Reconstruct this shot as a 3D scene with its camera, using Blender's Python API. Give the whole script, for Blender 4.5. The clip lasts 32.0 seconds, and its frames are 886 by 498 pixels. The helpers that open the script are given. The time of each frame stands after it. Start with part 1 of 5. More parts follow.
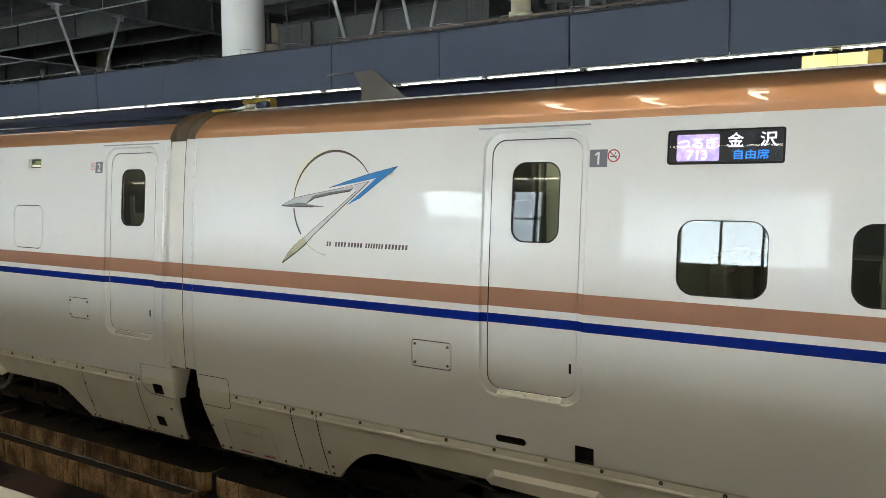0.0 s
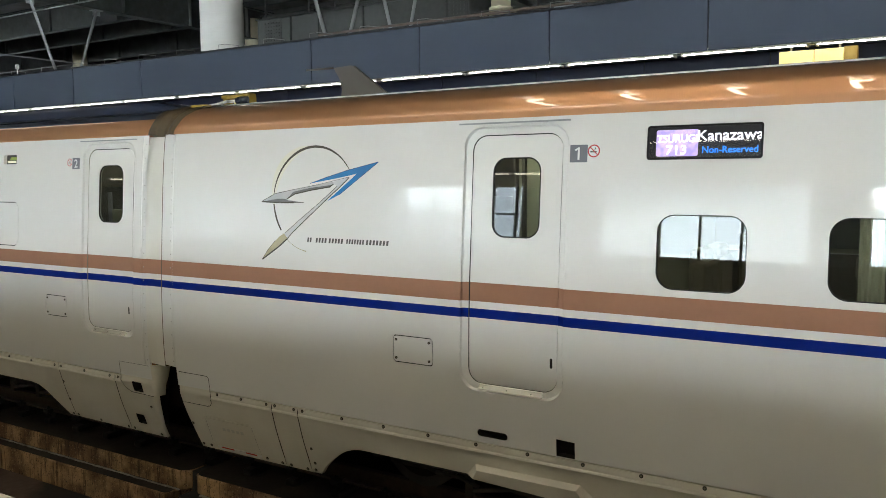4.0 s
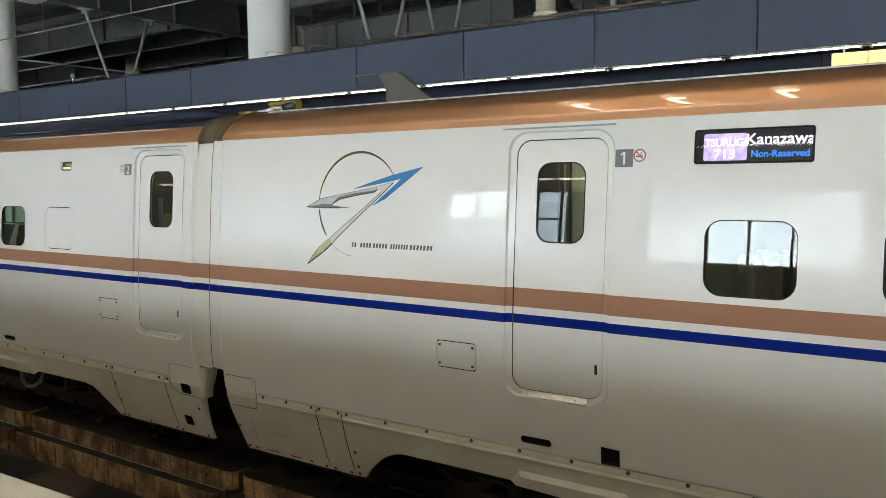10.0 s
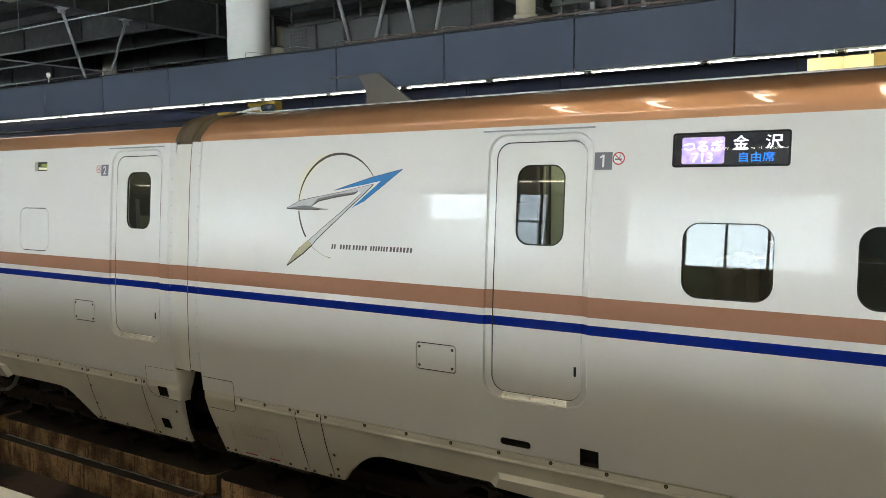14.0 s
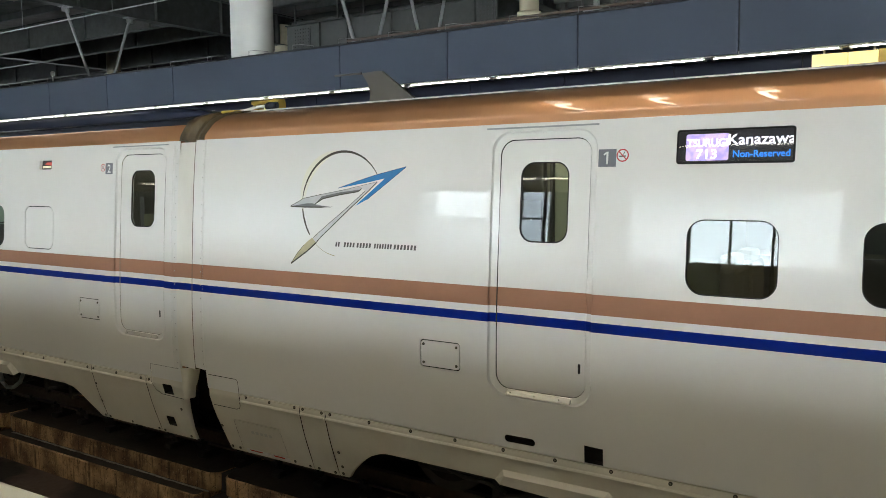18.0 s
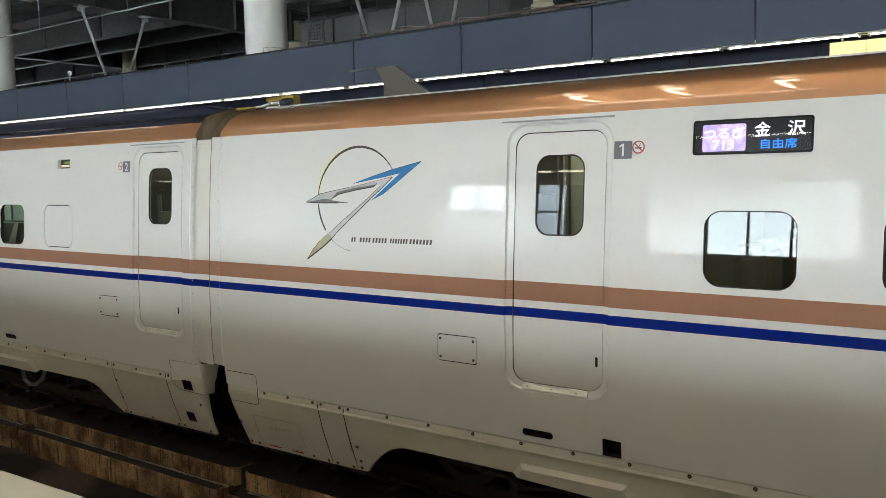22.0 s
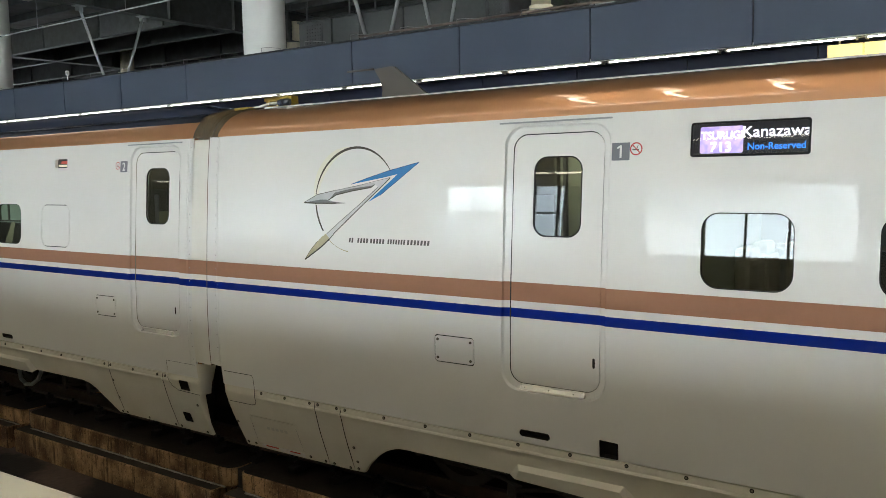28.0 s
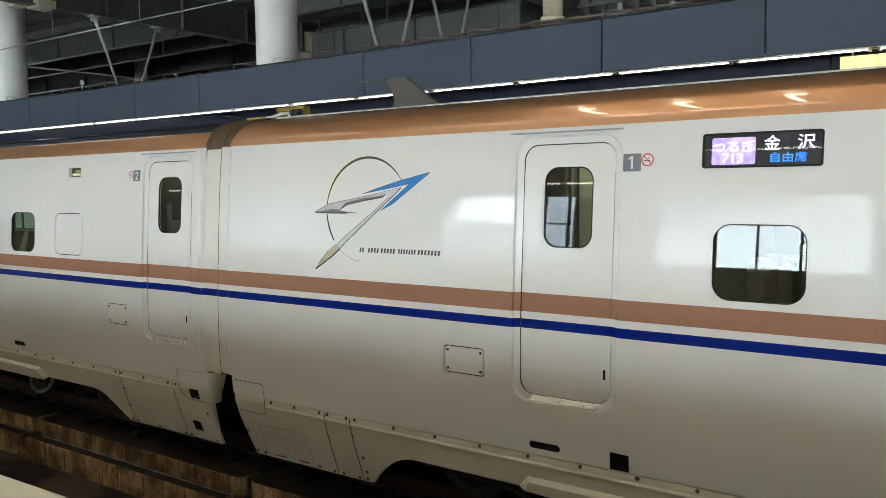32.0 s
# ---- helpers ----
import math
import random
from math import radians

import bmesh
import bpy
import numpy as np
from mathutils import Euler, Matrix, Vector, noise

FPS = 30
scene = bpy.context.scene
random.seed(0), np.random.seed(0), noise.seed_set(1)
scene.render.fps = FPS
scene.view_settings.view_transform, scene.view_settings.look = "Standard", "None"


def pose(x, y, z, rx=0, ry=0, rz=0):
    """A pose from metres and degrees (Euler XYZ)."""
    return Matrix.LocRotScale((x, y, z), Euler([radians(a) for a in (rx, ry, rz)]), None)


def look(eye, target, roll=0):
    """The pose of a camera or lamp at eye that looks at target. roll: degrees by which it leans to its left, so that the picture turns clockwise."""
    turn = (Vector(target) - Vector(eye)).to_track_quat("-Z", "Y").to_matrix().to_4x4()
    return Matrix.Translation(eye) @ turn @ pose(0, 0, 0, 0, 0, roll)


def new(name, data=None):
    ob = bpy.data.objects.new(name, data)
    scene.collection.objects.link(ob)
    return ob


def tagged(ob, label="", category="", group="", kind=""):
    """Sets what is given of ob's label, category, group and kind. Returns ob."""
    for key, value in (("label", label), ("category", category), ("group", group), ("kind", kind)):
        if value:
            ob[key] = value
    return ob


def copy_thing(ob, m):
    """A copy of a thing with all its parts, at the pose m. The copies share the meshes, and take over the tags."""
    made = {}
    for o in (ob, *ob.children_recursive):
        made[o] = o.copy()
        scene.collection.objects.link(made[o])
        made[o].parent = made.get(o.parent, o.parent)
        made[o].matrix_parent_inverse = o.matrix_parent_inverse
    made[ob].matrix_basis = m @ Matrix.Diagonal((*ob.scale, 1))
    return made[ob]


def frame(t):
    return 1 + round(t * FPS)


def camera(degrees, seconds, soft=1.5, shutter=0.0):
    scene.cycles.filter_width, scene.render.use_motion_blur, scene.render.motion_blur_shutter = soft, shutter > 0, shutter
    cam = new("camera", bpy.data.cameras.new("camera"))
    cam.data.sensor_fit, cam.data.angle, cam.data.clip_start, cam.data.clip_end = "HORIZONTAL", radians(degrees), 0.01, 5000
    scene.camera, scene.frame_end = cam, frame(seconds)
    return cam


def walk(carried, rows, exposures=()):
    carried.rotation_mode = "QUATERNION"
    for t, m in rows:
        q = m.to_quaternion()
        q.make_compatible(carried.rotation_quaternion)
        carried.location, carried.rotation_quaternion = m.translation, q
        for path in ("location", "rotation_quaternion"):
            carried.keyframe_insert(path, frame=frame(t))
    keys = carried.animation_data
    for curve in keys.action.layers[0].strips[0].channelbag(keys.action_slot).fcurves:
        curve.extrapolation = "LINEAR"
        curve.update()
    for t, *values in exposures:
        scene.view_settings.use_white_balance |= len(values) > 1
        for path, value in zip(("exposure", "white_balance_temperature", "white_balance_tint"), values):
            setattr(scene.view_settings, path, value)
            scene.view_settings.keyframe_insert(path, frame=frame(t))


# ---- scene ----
# Camera: one standing eye behind the platform fence, turned by hand.
EYE = (0.0, -5.25, 2.90)
TURNS = [
    (0, 32.930, -5.030, -0.387), (0.5, 32.661, -5.068, -0.459), (1, 32.082, -5.127, -0.596), (1.5, 31.470, -5.218, -0.619),
    (2, 31.060, -5.232, -0.550), (2.5, 30.883, -5.114, -0.569), (3, 30.851, -5.109, -0.646), (3.5, 30.954, -5.224, -0.619),
    (5.5, 34.421, -5.415, -0.149), (6, 34.573, -5.345, -0.112), (6.5, 34.609, -5.341, -0.206), (7, 34.572, -5.362, -0.346),
    (7.5, 34.576, -5.212, -0.369), (8, 34.642, -4.935, -0.486), (8.5, 34.718, -4.783, -0.508), (9, 34.669, -4.818, -0.540),
    (9.5, 34.713, -4.851, -0.540), (10, 34.696, -4.966, -0.627), (10.5, 34.562, -5.035, -0.661), (11, 34.400, -5.142, -0.583),
    (11.5, 34.170, -5.152, -0.465), (12, 33.879, -5.024, -0.397), (12.5, 33.791, -4.890, -0.404), (13, 33.617, -4.795, -0.463),
    (13.5, 33.424, -4.776, -0.419), (14, 33.266, -4.834, -0.393), (14.5, 33.031, -5.028, -0.268), (16.5, 32.967, -5.130, -0.350),
    (17, 33.190, -5.016, -0.434), (17.5, 33.334, -4.997, -0.509), (18, 33.545, -5.009, -0.545), (18.5, 33.799, -5.094, -0.631),
    (19, 33.959, -5.159, -0.665), (19.5, 34.051, -5.242, -0.690), (20, 34.222, -5.333, -0.714), (20.5, 34.508, -5.221, -0.958),
    (21, 34.625, -5.205, -1.162), (21.5, 34.655, -5.358, -1.257), (22, 34.678, -5.400, -1.247), (22.5, 34.812, -5.345, -1.304),
    (23, 35.213, -5.137, -1.370), (23.5, 35.208, -5.046, -1.408), (24, 35.020, -4.855, -1.323), (24.5, 35.067, -4.573, -1.269),
    (25, 34.990, -4.351, -1.257), (25.5, 34.556, -4.726, -1.215), (27.5, 34.458, -5.396, -1.025), (28, 34.504, -5.336, -1.049),
    (28.5, 34.530, -5.304, -1.149), (29, 34.569, -5.253, -0.986), (29.5, 34.637, -5.176, -0.972), (30, 34.711, -5.089, -0.932),
    (30.5, 34.803, -4.887, -0.962), (31, 34.869, -4.709, -0.940), (31.5, 35.126, -4.615, -0.907), (32, 35.242, -4.606, -0.815),
]


def aim(yaw, pitch, roll):
    return Matrix.Translation(EYE) @ pose(0, 0, 0, 0, 0, yaw) @ pose(0, 0, 0, 90 + pitch) @ pose(0, 0, 0, 0, 0, roll)


cam = camera(57.5, 32.0, soft=0.7)
walk(cam, [(t, aim(a, b, c)) for t, a, b, c in TURNS], exposures=[(0, 0.35), (32, 0.35)])

# ---------------------------------------------------------------- world and light
world = bpy.data.worlds.new("sky")
scene.world = world
world.use_nodes = True
wn = world.node_tree.nodes
sky = wn.new("ShaderNodeTexSky")
sky.sky_type, sky.sun_disc = "NISHITA", False
sky.sun_elevation, sky.sun_rotation = radians(50), radians(200)
wn["Background"].inputs["Strength"].default_value = 0.12
world.node_tree.links.new(sky.outputs[0], wn["Background"].inputs[0])
sun_data = bpy.data.lights.new("sun", "SUN")
sun_data.energy, sun_data.angle, sun_data.color = 1.2, radians(12), (1.0, 0.95, 0.88)
sun = new("sun", sun_data)
sun.matrix_world = look((-40, -20, 40), (0, 0, 0))


# ---------------------------------------------------------------- materials
def material(name, color, rough=0.5, metal=0.0, coat=0.0, coat_rough=0.05, coat_ior=1.5, grain=0.0, grain_scale=30.0, stain=0.0,
             stain_scale=2.0, stain_color=None, stain_edge=0.18, bump=0.0, bump_scale=60.0, stretch=(1, 1, 1), spread=0.0, spec=0.5, drip=None):
    m = bpy.data.materials.new(name)
    m.use_nodes = True
    nt = m.node_tree
    p = nt.nodes["Principled BSDF"]
    p.inputs["Roughness"].default_value = rough
    p.inputs["Metallic"].default_value = metal
    p.inputs["Coat Weight"].default_value = coat
    p.inputs["Coat Roughness"].default_value = coat_rough
    p.inputs["Specular IOR Level"].default_value = spec
    p.inputs["Coat IOR"].default_value = coat_ior
    tc = nt.nodes.new("ShaderNodeNewGeometry")
    mp = nt.nodes.new("ShaderNodeMapping")
    mp.inputs["Scale"].default_value = stretch
    nt.links.new(tc.outputs["Position"], mp.inputs[0])
    rgb = nt.nodes.new("ShaderNodeRGB")
    rgb.outputs[0].default_value = (*color, 1)
    out = rgb.outputs[0]

    def layer(out, amount, scale, second, detail, power):
        n = nt.nodes.new("ShaderNodeTexNoise")
        n.inputs["Scale"].default_value, n.inputs["Detail"].default_value = scale, detail
        nt.links.new(mp.outputs[0], n.inputs["Vector"])
        r = nt.nodes.new("ShaderNodeMapRange")
        r.inputs["From Min"].default_value, r.inputs["From Max"].default_value = 0.5 - power, 0.5 + power
        r.inputs["To Max"].default_value = amount
        nt.links.new(n.outputs[0], r.inputs[0])
        mx = nt.nodes.new("ShaderNodeMix")
        mx.data_type = "RGBA"
        mx.inputs["B"].default_value = (*second, 1)
        nt.links.new(r.outputs[0], mx.inputs["Factor"])
        nt.links.new(out, mx.inputs["A"])
        return mx.outputs["Result"]

    if grain:
        out = layer(out, grain, grain_scale, tuple(c * 0.5 for c in color), 6, 0.25)
    if stain:
        out = layer(out, stain, stain_scale, stain_color or tuple(c * 0.35 for c in color), 8, stain_edge)
    if drip:
        mp = nt.nodes.new("ShaderNodeMapping")
        mp.inputs["Scale"].default_value = (1, 1, drip[3])
        nt.links.new(tc.outputs["Position"], mp.inputs[0])
        out = layer(out, drip[1], drip[0], drip[2], 5, 0.14)
    if spread:
        oi = nt.nodes.new("ShaderNodeObjectInfo")
        hs = nt.nodes.new("ShaderNodeHueSaturation")
        mr = nt.nodes.new("ShaderNodeMapRange")
        mr.inputs["To Min"].default_value, mr.inputs["To Max"].default_value = 1 - spread, 1 + spread
        nt.links.new(oi.outputs["Random"], mr.inputs[0])
        nt.links.new(mr.outputs[0], hs.inputs["Value"])
        nt.links.new(out, hs.inputs["Color"])
        out = hs.outputs[0]
    nt.links.new(out, p.inputs["Base Color"])
    if bump:
        n = nt.nodes.new("ShaderNodeTexNoise")
        n.inputs["Scale"].default_value, n.inputs["Detail"].default_value = bump_scale, 6
        nt.links.new(mp.outputs[0], n.inputs["Vector"])
        b = nt.nodes.new("ShaderNodeBump")
        b.inputs["Strength"].default_value, b.inputs["Distance"].default_value = bump, 0.01
        nt.links.new(n.outputs[0], b.inputs["Height"])
        nt.links.new(b.outputs[0], p.inputs["Normal"])
        if coat:
            nt.links.new(b.outputs[0], p.inputs["Coat Normal"])
    return m


def glowing(name, color, strength):
    m = bpy.data.materials.new(name)
    m.use_nodes = True
    p = m.node_tree.nodes["Principled BSDF"]
    p.inputs["Base Color"].default_value = (*color, 1)
    p.inputs["Emission Color"].default_value = (*color, 1)
    p.inputs["Emission Strength"].default_value = strength
    return m


def pane_material(name, tint, ior=1.5):
    m = bpy.data.materials.new(name)
    m.use_nodes = True
    nt = m.node_tree
    nt.nodes.remove(nt.nodes["Principled BSDF"])
    tr, gl, fr, mx = (nt.nodes.new("ShaderNode" + k) for k in ("BsdfTransparent", "BsdfGlossy", "Fresnel", "MixShader"))
    tr.inputs[0].default_value = (*tint, 1)
    gl.inputs["Roughness"].default_value = 0.01
    fr.inputs["IOR"].default_value = ior
    nt.links.new(fr.outputs[0], mx.inputs[0])
    nt.links.new(tr.outputs[0], mx.inputs[1])
    nt.links.new(gl.outputs[0], mx.inputs[2])
    nt.links.new(mx.outputs[0], nt.nodes["Material Output"].inputs[0])
    return m


WHITE = material("ivory train paint", (0.765, 0.757, 0.733), 0.45, coat=0.48, coat_rough=0.02, spec=0.0, stain=0.10, stain_scale=0.8,
                 stain_color=(0.62, 0.61, 0.57), bump=0.018, bump_scale=1.8)
WHITE_EDGE = material("polished ivory edge paint", (0.765, 0.757, 0.733), 0.4, coat=0.6, coat_rough=0.05, spec=0.0, stain=0.10, stain_scale=0.8,
                      stain_color=(0.62, 0.61, 0.57))
# Warm light bounced onto the skirts is put into this tint and its stains.
SKIRT_PAINT = material("warm tinted ivory skirt paint", (0.72, 0.69, 0.60), 0.5, coat=0.2, coat_rough=0.15, spec=0.0, grain=0.06, grain_scale=40, stain=0.35,
                       stain_scale=2.5, stain_color=(0.55, 0.50, 0.40), bump=0.02, bump_scale=6)
COPPER_STRIPE = material("copper stripe paint", (0.37, 0.195, 0.125), 0.4, coat=0.65, coat_rough=0.06, spec=0.0, grain=0.1, bump=0.012, bump_scale=1.6)
BLUE_STRIPE = material("deep blue stripe paint", (0.004, 0.018, 0.20), 0.4, coat=0.65, coat_rough=0.06, spec=0.0, bump=0.012, bump_scale=1.6)
COPPER_ROOF = material("copper roof paint", (0.70, 0.36, 0.175), 0.32, metal=0.75, coat=1.0, coat_rough=0.012, coat_ior=1.9, stain=0.12, stain_scale=3,
                       stain_color=(0.34, 0.17, 0.09), bump=0.012, bump_scale=1.8)
# Roof edge highlight put into a pale colour; the marker bar shares it.
EDGE = material("pale roof highlight and marker bar paint", (0.80, 0.79, 0.76), 0.3, coat=0.8, coat_rough=0.1, stain=0.3, stain_scale=1.1, stain_color=(0.12, 0.10, 0.085))
NAVY_ROOF = material("dark slate blue roof paint", (0.035, 0.044, 0.068), 0.4, coat=1.0, coat_rough=0.03, coat_ior=1.8, stain=0.4, stain_scale=3)
BLACK = material("black rubber", (0.012, 0.012, 0.012), 0.6, grain=0.2, spec=0.2)
DARK = material("dark underframe", (0.018, 0.017, 0.016), 0.75, spec=0.15, stain=0.6, stain_scale=4, stain_color=(0.04, 0.028, 0.018), bump=0.3)
BOGIE = material("dusty grey running gear", (0.075, 0.070, 0.062), 0.7, spec=0.2, stain=0.7, stain_scale=6, stain_color=(0.03, 0.024, 0.018), bump=0.3)
CLIP = material("grimy rail clip steel", (0.018, 0.016, 0.014), 0.6, spec=0.3, stain=0.6, stain_scale=9)
WHEEL = material("worn wheel steel", (0.065, 0.060, 0.052), 0.5, metal=0.15, stain=0.5, stain_scale=9)
STEEL = material("brushed stainless steel", (0.86, 0.85, 0.82), 0.25, metal=0.6, coat=0.3, grain=0.25, grain_scale=80, stretch=(0.1, 1, 1))
SCREW = material("dull screw steel", (0.03, 0.027, 0.022), 0.6, spec=0.2)
RIVET = material("dull alloy rivet", (0.36, 0.35, 0.32), 0.35, metal=0.5)
SCREW_MIDDLE = material("worn screw middle", (0.16, 0.14, 0.10), 0.4, metal=0.3)
BELLOWS = material("olive brown bellows cloth", (0.105, 0.072, 0.032), 0.55, coat=0.22, coat_rough=0.25, stain=0.6, stain_scale=9, stretch=(3, 1, 0.5), bump=0.4, bump_scale=50)
FAIRING = material("cream gangway rubber", (0.76, 0.745, 0.69), 0.5, coat=0.3, coat_rough=0.3, stain=0.25, stain_scale=3,
                   stain_color=(0.36, 0.31, 0.22), stretch=(1, 1, 0.3))
GREY_FIN = material("grey aerial paint", (0.105, 0.092, 0.075), 0.4, coat=0.3, stain=0.2)
RED = material("red paint", (0.45, 0.03, 0.02), 0.5)
GLASS = pane_material("tinted train glass", (0.40, 0.45, 0.40), 1.85)
# Three tints that set how bright the unseen window panes reflect in the train.
STRONG_DIM = pane_material("strongly dimmed window glass", (0.33, 0.35, 0.36), 1.3)
THIN_FILM = pane_material("slightly dimmed window glass", (0.74, 0.77, 0.78), 1.3)
FILM = pane_material("half dimmed window glass", (0.52, 0.545, 0.55), 1.3)
CLEAR = pane_material("clear cover glass", (0.92, 0.93, 0.95), 1.5)
SIGN_GREY = material("grey car number plate", (0.16, 0.165, 0.19), 0.5)
FAINT = material("faint embossed mark", (0.50, 0.48, 0.42), 0.5)
SIGN_WHITE = material("white lettering", (0.75, 0.75, 0.74), 0.5)
SIGN_RED = material("red prohibition ring", (0.50, 0.05, 0.06), 0.5)
SIGN_BLACK = material("dark print", (0.09, 0.085, 0.08), 0.5)
EMBLEM_BLUE = material("bright blue film", (0.001, 0.20, 0.54), 0.35, coat=0.25, grain=0.3, grain_scale=6)
EMBLEM_SILVER = material("silver film", (0.50, 0.50, 0.50), 0.4, metal=0.0, coat=0.4, stain=0.4, stain_scale=4, stain_color=(0.25, 0.25, 0.25))
EMBLEM_GOLD = material("pale gold film", (0.50, 0.45, 0.28), 0.35, metal=0.3, coat=0.5, stain=0.5, stain_scale=8)
EMBLEM_WHITE = material("pale silver film", (0.62, 0.63, 0.63), 0.35, coat=0.4, stain=0.5, stain_scale=5, stain_color=(0.36, 0.36, 0.36))
EMBLEM_GREY = material("grey shaded film", (0.17, 0.17, 0.165), 0.4, coat=0.3, stain=0.5, stain_scale=9)
EMBLEM_NAVY = material("deep blue film edge", (0.005, 0.05, 0.20), 0.4, coat=0.3)
EMBLEM_DARK = material("dark bronze film", (0.05, 0.042, 0.028), 0.4, coat=0.3)
EMBLEM_PALE = material("faint yellow film", (0.76, 0.745, 0.64), 0.45, coat=0.27, coat_rough=0.055, spec=0.0)
LED_BACK = material("black display panel", (0.012, 0.012, 0.016), 0.5)
LED_WHITE = glowing("white lit letters", (0.97, 0.95, 1.0), 1.0)
LED_BLUE = glowing("blue lit letters", (0.01, 0.24, 0.95), 0.75)
LED_PALE = glowing("pale yellow lit strip", (0.85, 0.85, 0.55), 0.5)
LED_RED = glowing("red lit strip", (0.45, 0.07, 0.05), 0.3)
LED_GREEN = glowing("yellow green lit strip", (0.16, 0.22, 0.03), 0.4)
INTERIOR = material("olive interior lining", (0.26, 0.26, 0.18), 0.6, stain=0.2)
# Dark panels; on the rear vestibule's sheet the colour stands in for dimness.
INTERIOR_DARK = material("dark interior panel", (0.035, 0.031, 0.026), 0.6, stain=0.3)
CURTAIN = material("olive grey curtain cloth", (0.40, 0.39, 0.28), 0.9, grain=0.2, grain_scale=60)
HEADREST = material("grey headrest cloth", (0.14, 0.13, 0.10), 0.9)
# Pale green imitates the bright far side seen through the car.
SEE_THROUGH = material("pale green of the view through the car", (0.42, 0.56, 0.50), 0.4, stain=0.4, stain_scale=5)
SEAT = material("brown seat cloth", (0.085, 0.068, 0.04), 0.9, grain=0.4, grain_scale=90)
FASCIA = material("slate blue fascia panel", (0.036, 0.051, 0.080), 0.5, spec=0.3, stain=0.16, stain_scale=1.2,
                  stain_color=(0.048, 0.068, 0.10), spread=0.05)
FASCIA_DARK = material("dark fascia joint", (0.012, 0.015, 0.02), 0.6)
NAVY = material("navy soffit panel", (0.011, 0.021, 0.062), 0.5, stain=0.2, spread=0.05)


def slab_material():
    """Rust stained concrete: soft patches, fine specks, sparse dark runs down the faces."""
    m = material("rust stained slab concrete", (0.55, 0.345, 0.18), 0.85, grain=0.55, grain_scale=26, stain=0.92, stain_scale=2.1,
                 stain_color=(0.115, 0.066, 0.040), stain_edge=0.09, bump=1.0, bump_scale=40, spread=0.15, spec=0.2)
    nt = m.node_tree
    p = nt.nodes["Principled BSDF"]
    out = p.inputs["Base Color"].links[0].from_socket
    geo = nt.nodes.new("ShaderNodeNewGeometry")
    for scale, size, lo, hi, amount, dark in (((1, 1, 0.10), 26, 0.55, 0.68, 0.75, (0.028, 0.020, 0.014)), ((1, 1, 0.35), 8, 0.50, 0.72, 0.75, (0.05, 0.034, 0.022)),
                                              ((1, 1, 1), 55, 0.59, 0.68, 0.8, (0.02, 0.016, 0.012)), ((1, 1, 0.6), 60, 0.60, 0.70, 0.5, (0.60, 0.44, 0.27))):
        mp = nt.nodes.new("ShaderNodeMapping")
        mp.inputs["Scale"].default_value = scale
        nt.links.new(geo.outputs["Position"], mp.inputs[0])
        n = nt.nodes.new("ShaderNodeTexNoise")
        n.inputs["Scale"].default_value, n.inputs["Detail"].default_value = size, 4
        nt.links.new(mp.outputs[0], n.inputs["Vector"])
        r = nt.nodes.new("ShaderNodeMapRange")
        r.inputs["From Min"].default_value, r.inputs["From Max"].default_value, r.inputs["To Max"].default_value = lo, hi, amount
        nt.links.new(n.outputs[0], r.inputs[0])
        mx = nt.nodes.new("ShaderNodeMix")
        mx.data_type = "RGBA"
        mx.inputs["B"].default_value = (*dark, 1)
        nt.links.new(r.outputs[0], mx.inputs["Factor"])
        nt.links.new(out, mx.inputs["A"])
        out = mx.outputs["Result"]
    nt.links.new(out, p.inputs["Base Color"])
    return m


CONCRETE = slab_material()
ROADBED = material("damp track bed concrete", (0.125, 0.088, 0.068), 0.75, spec=0.3, grain=0.6, grain_scale=14, stain=0.95, stain_scale=0.9,
                   stain_color=(0.020, 0.018, 0.016), stain_edge=0.05, bump=0.4, bump_scale=20)
# Tops of the unseen near track, coloured to bounce warm light onto the skirts.
BOUNCE_SLAB = material("tan light bouncing slab concrete", (0.33, 0.285, 0.15), 0.85, grain=0.4, grain_scale=18, stain=0.5, stain_scale=2, bump=0.4)
# Slab tops, much darker than the slab sides.
SLAB_TOP = material("dark slab top concrete", (0.050, 0.041, 0.033), 0.85, spec=0.2, grain=0.6, grain_scale=14, stain=0.8, stain_scale=3,
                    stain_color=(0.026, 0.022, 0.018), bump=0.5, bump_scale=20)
MORTAR = material("dirty mortar", (0.46, 0.42, 0.35), 0.9, grain=0.6, grain_scale=15, stain=0.7, stain_scale=4, stain_color=(0.015, 0.012, 0.01), bump=0.5)
RAIL = material("rail steel", (0.10, 0.075, 0.055), 0.5, metal=0.6, stain=0.5, stain_scale=12)
PLATFORM = material("pale platform paving", (0.36, 0.33, 0.215), 0.6, grain=0.4, grain_scale=20, stain=0.3)
FENCE = material("cream fence paint", (0.66, 0.63, 0.53), 0.45, coat=0.3, stain=0.12, stain_scale=4)
COLUMN = material("white column paint", (0.74, 0.745, 0.71), 0.5, stain=0.12, stain_scale=2)
CREAM = material("cream pipe paint", (0.60, 0.55, 0.40), 0.55, stain=0.35, stain_scale=4)
RUSTY = material("brown pipe paint", (0.15, 0.11, 0.085), 0.6, stain=0.5, stain_scale=5)
GIRDER_PALE = material("grey green plate girder paint", (0.062, 0.071, 0.068), 0.6, grain=0.6, grain_scale=9, stain=0.6, stain_scale=4, stain_color=(0.065, 0.068, 0.062), bump=0.1)
GIRDER = material("dark grey green girder paint", (0.085, 0.095, 0.091), 0.6, grain=0.6, grain_scale=9, stain=0.7, stain_scale=3.5,
                  stain_color=(0.04, 0.037, 0.032), bump=0.1)
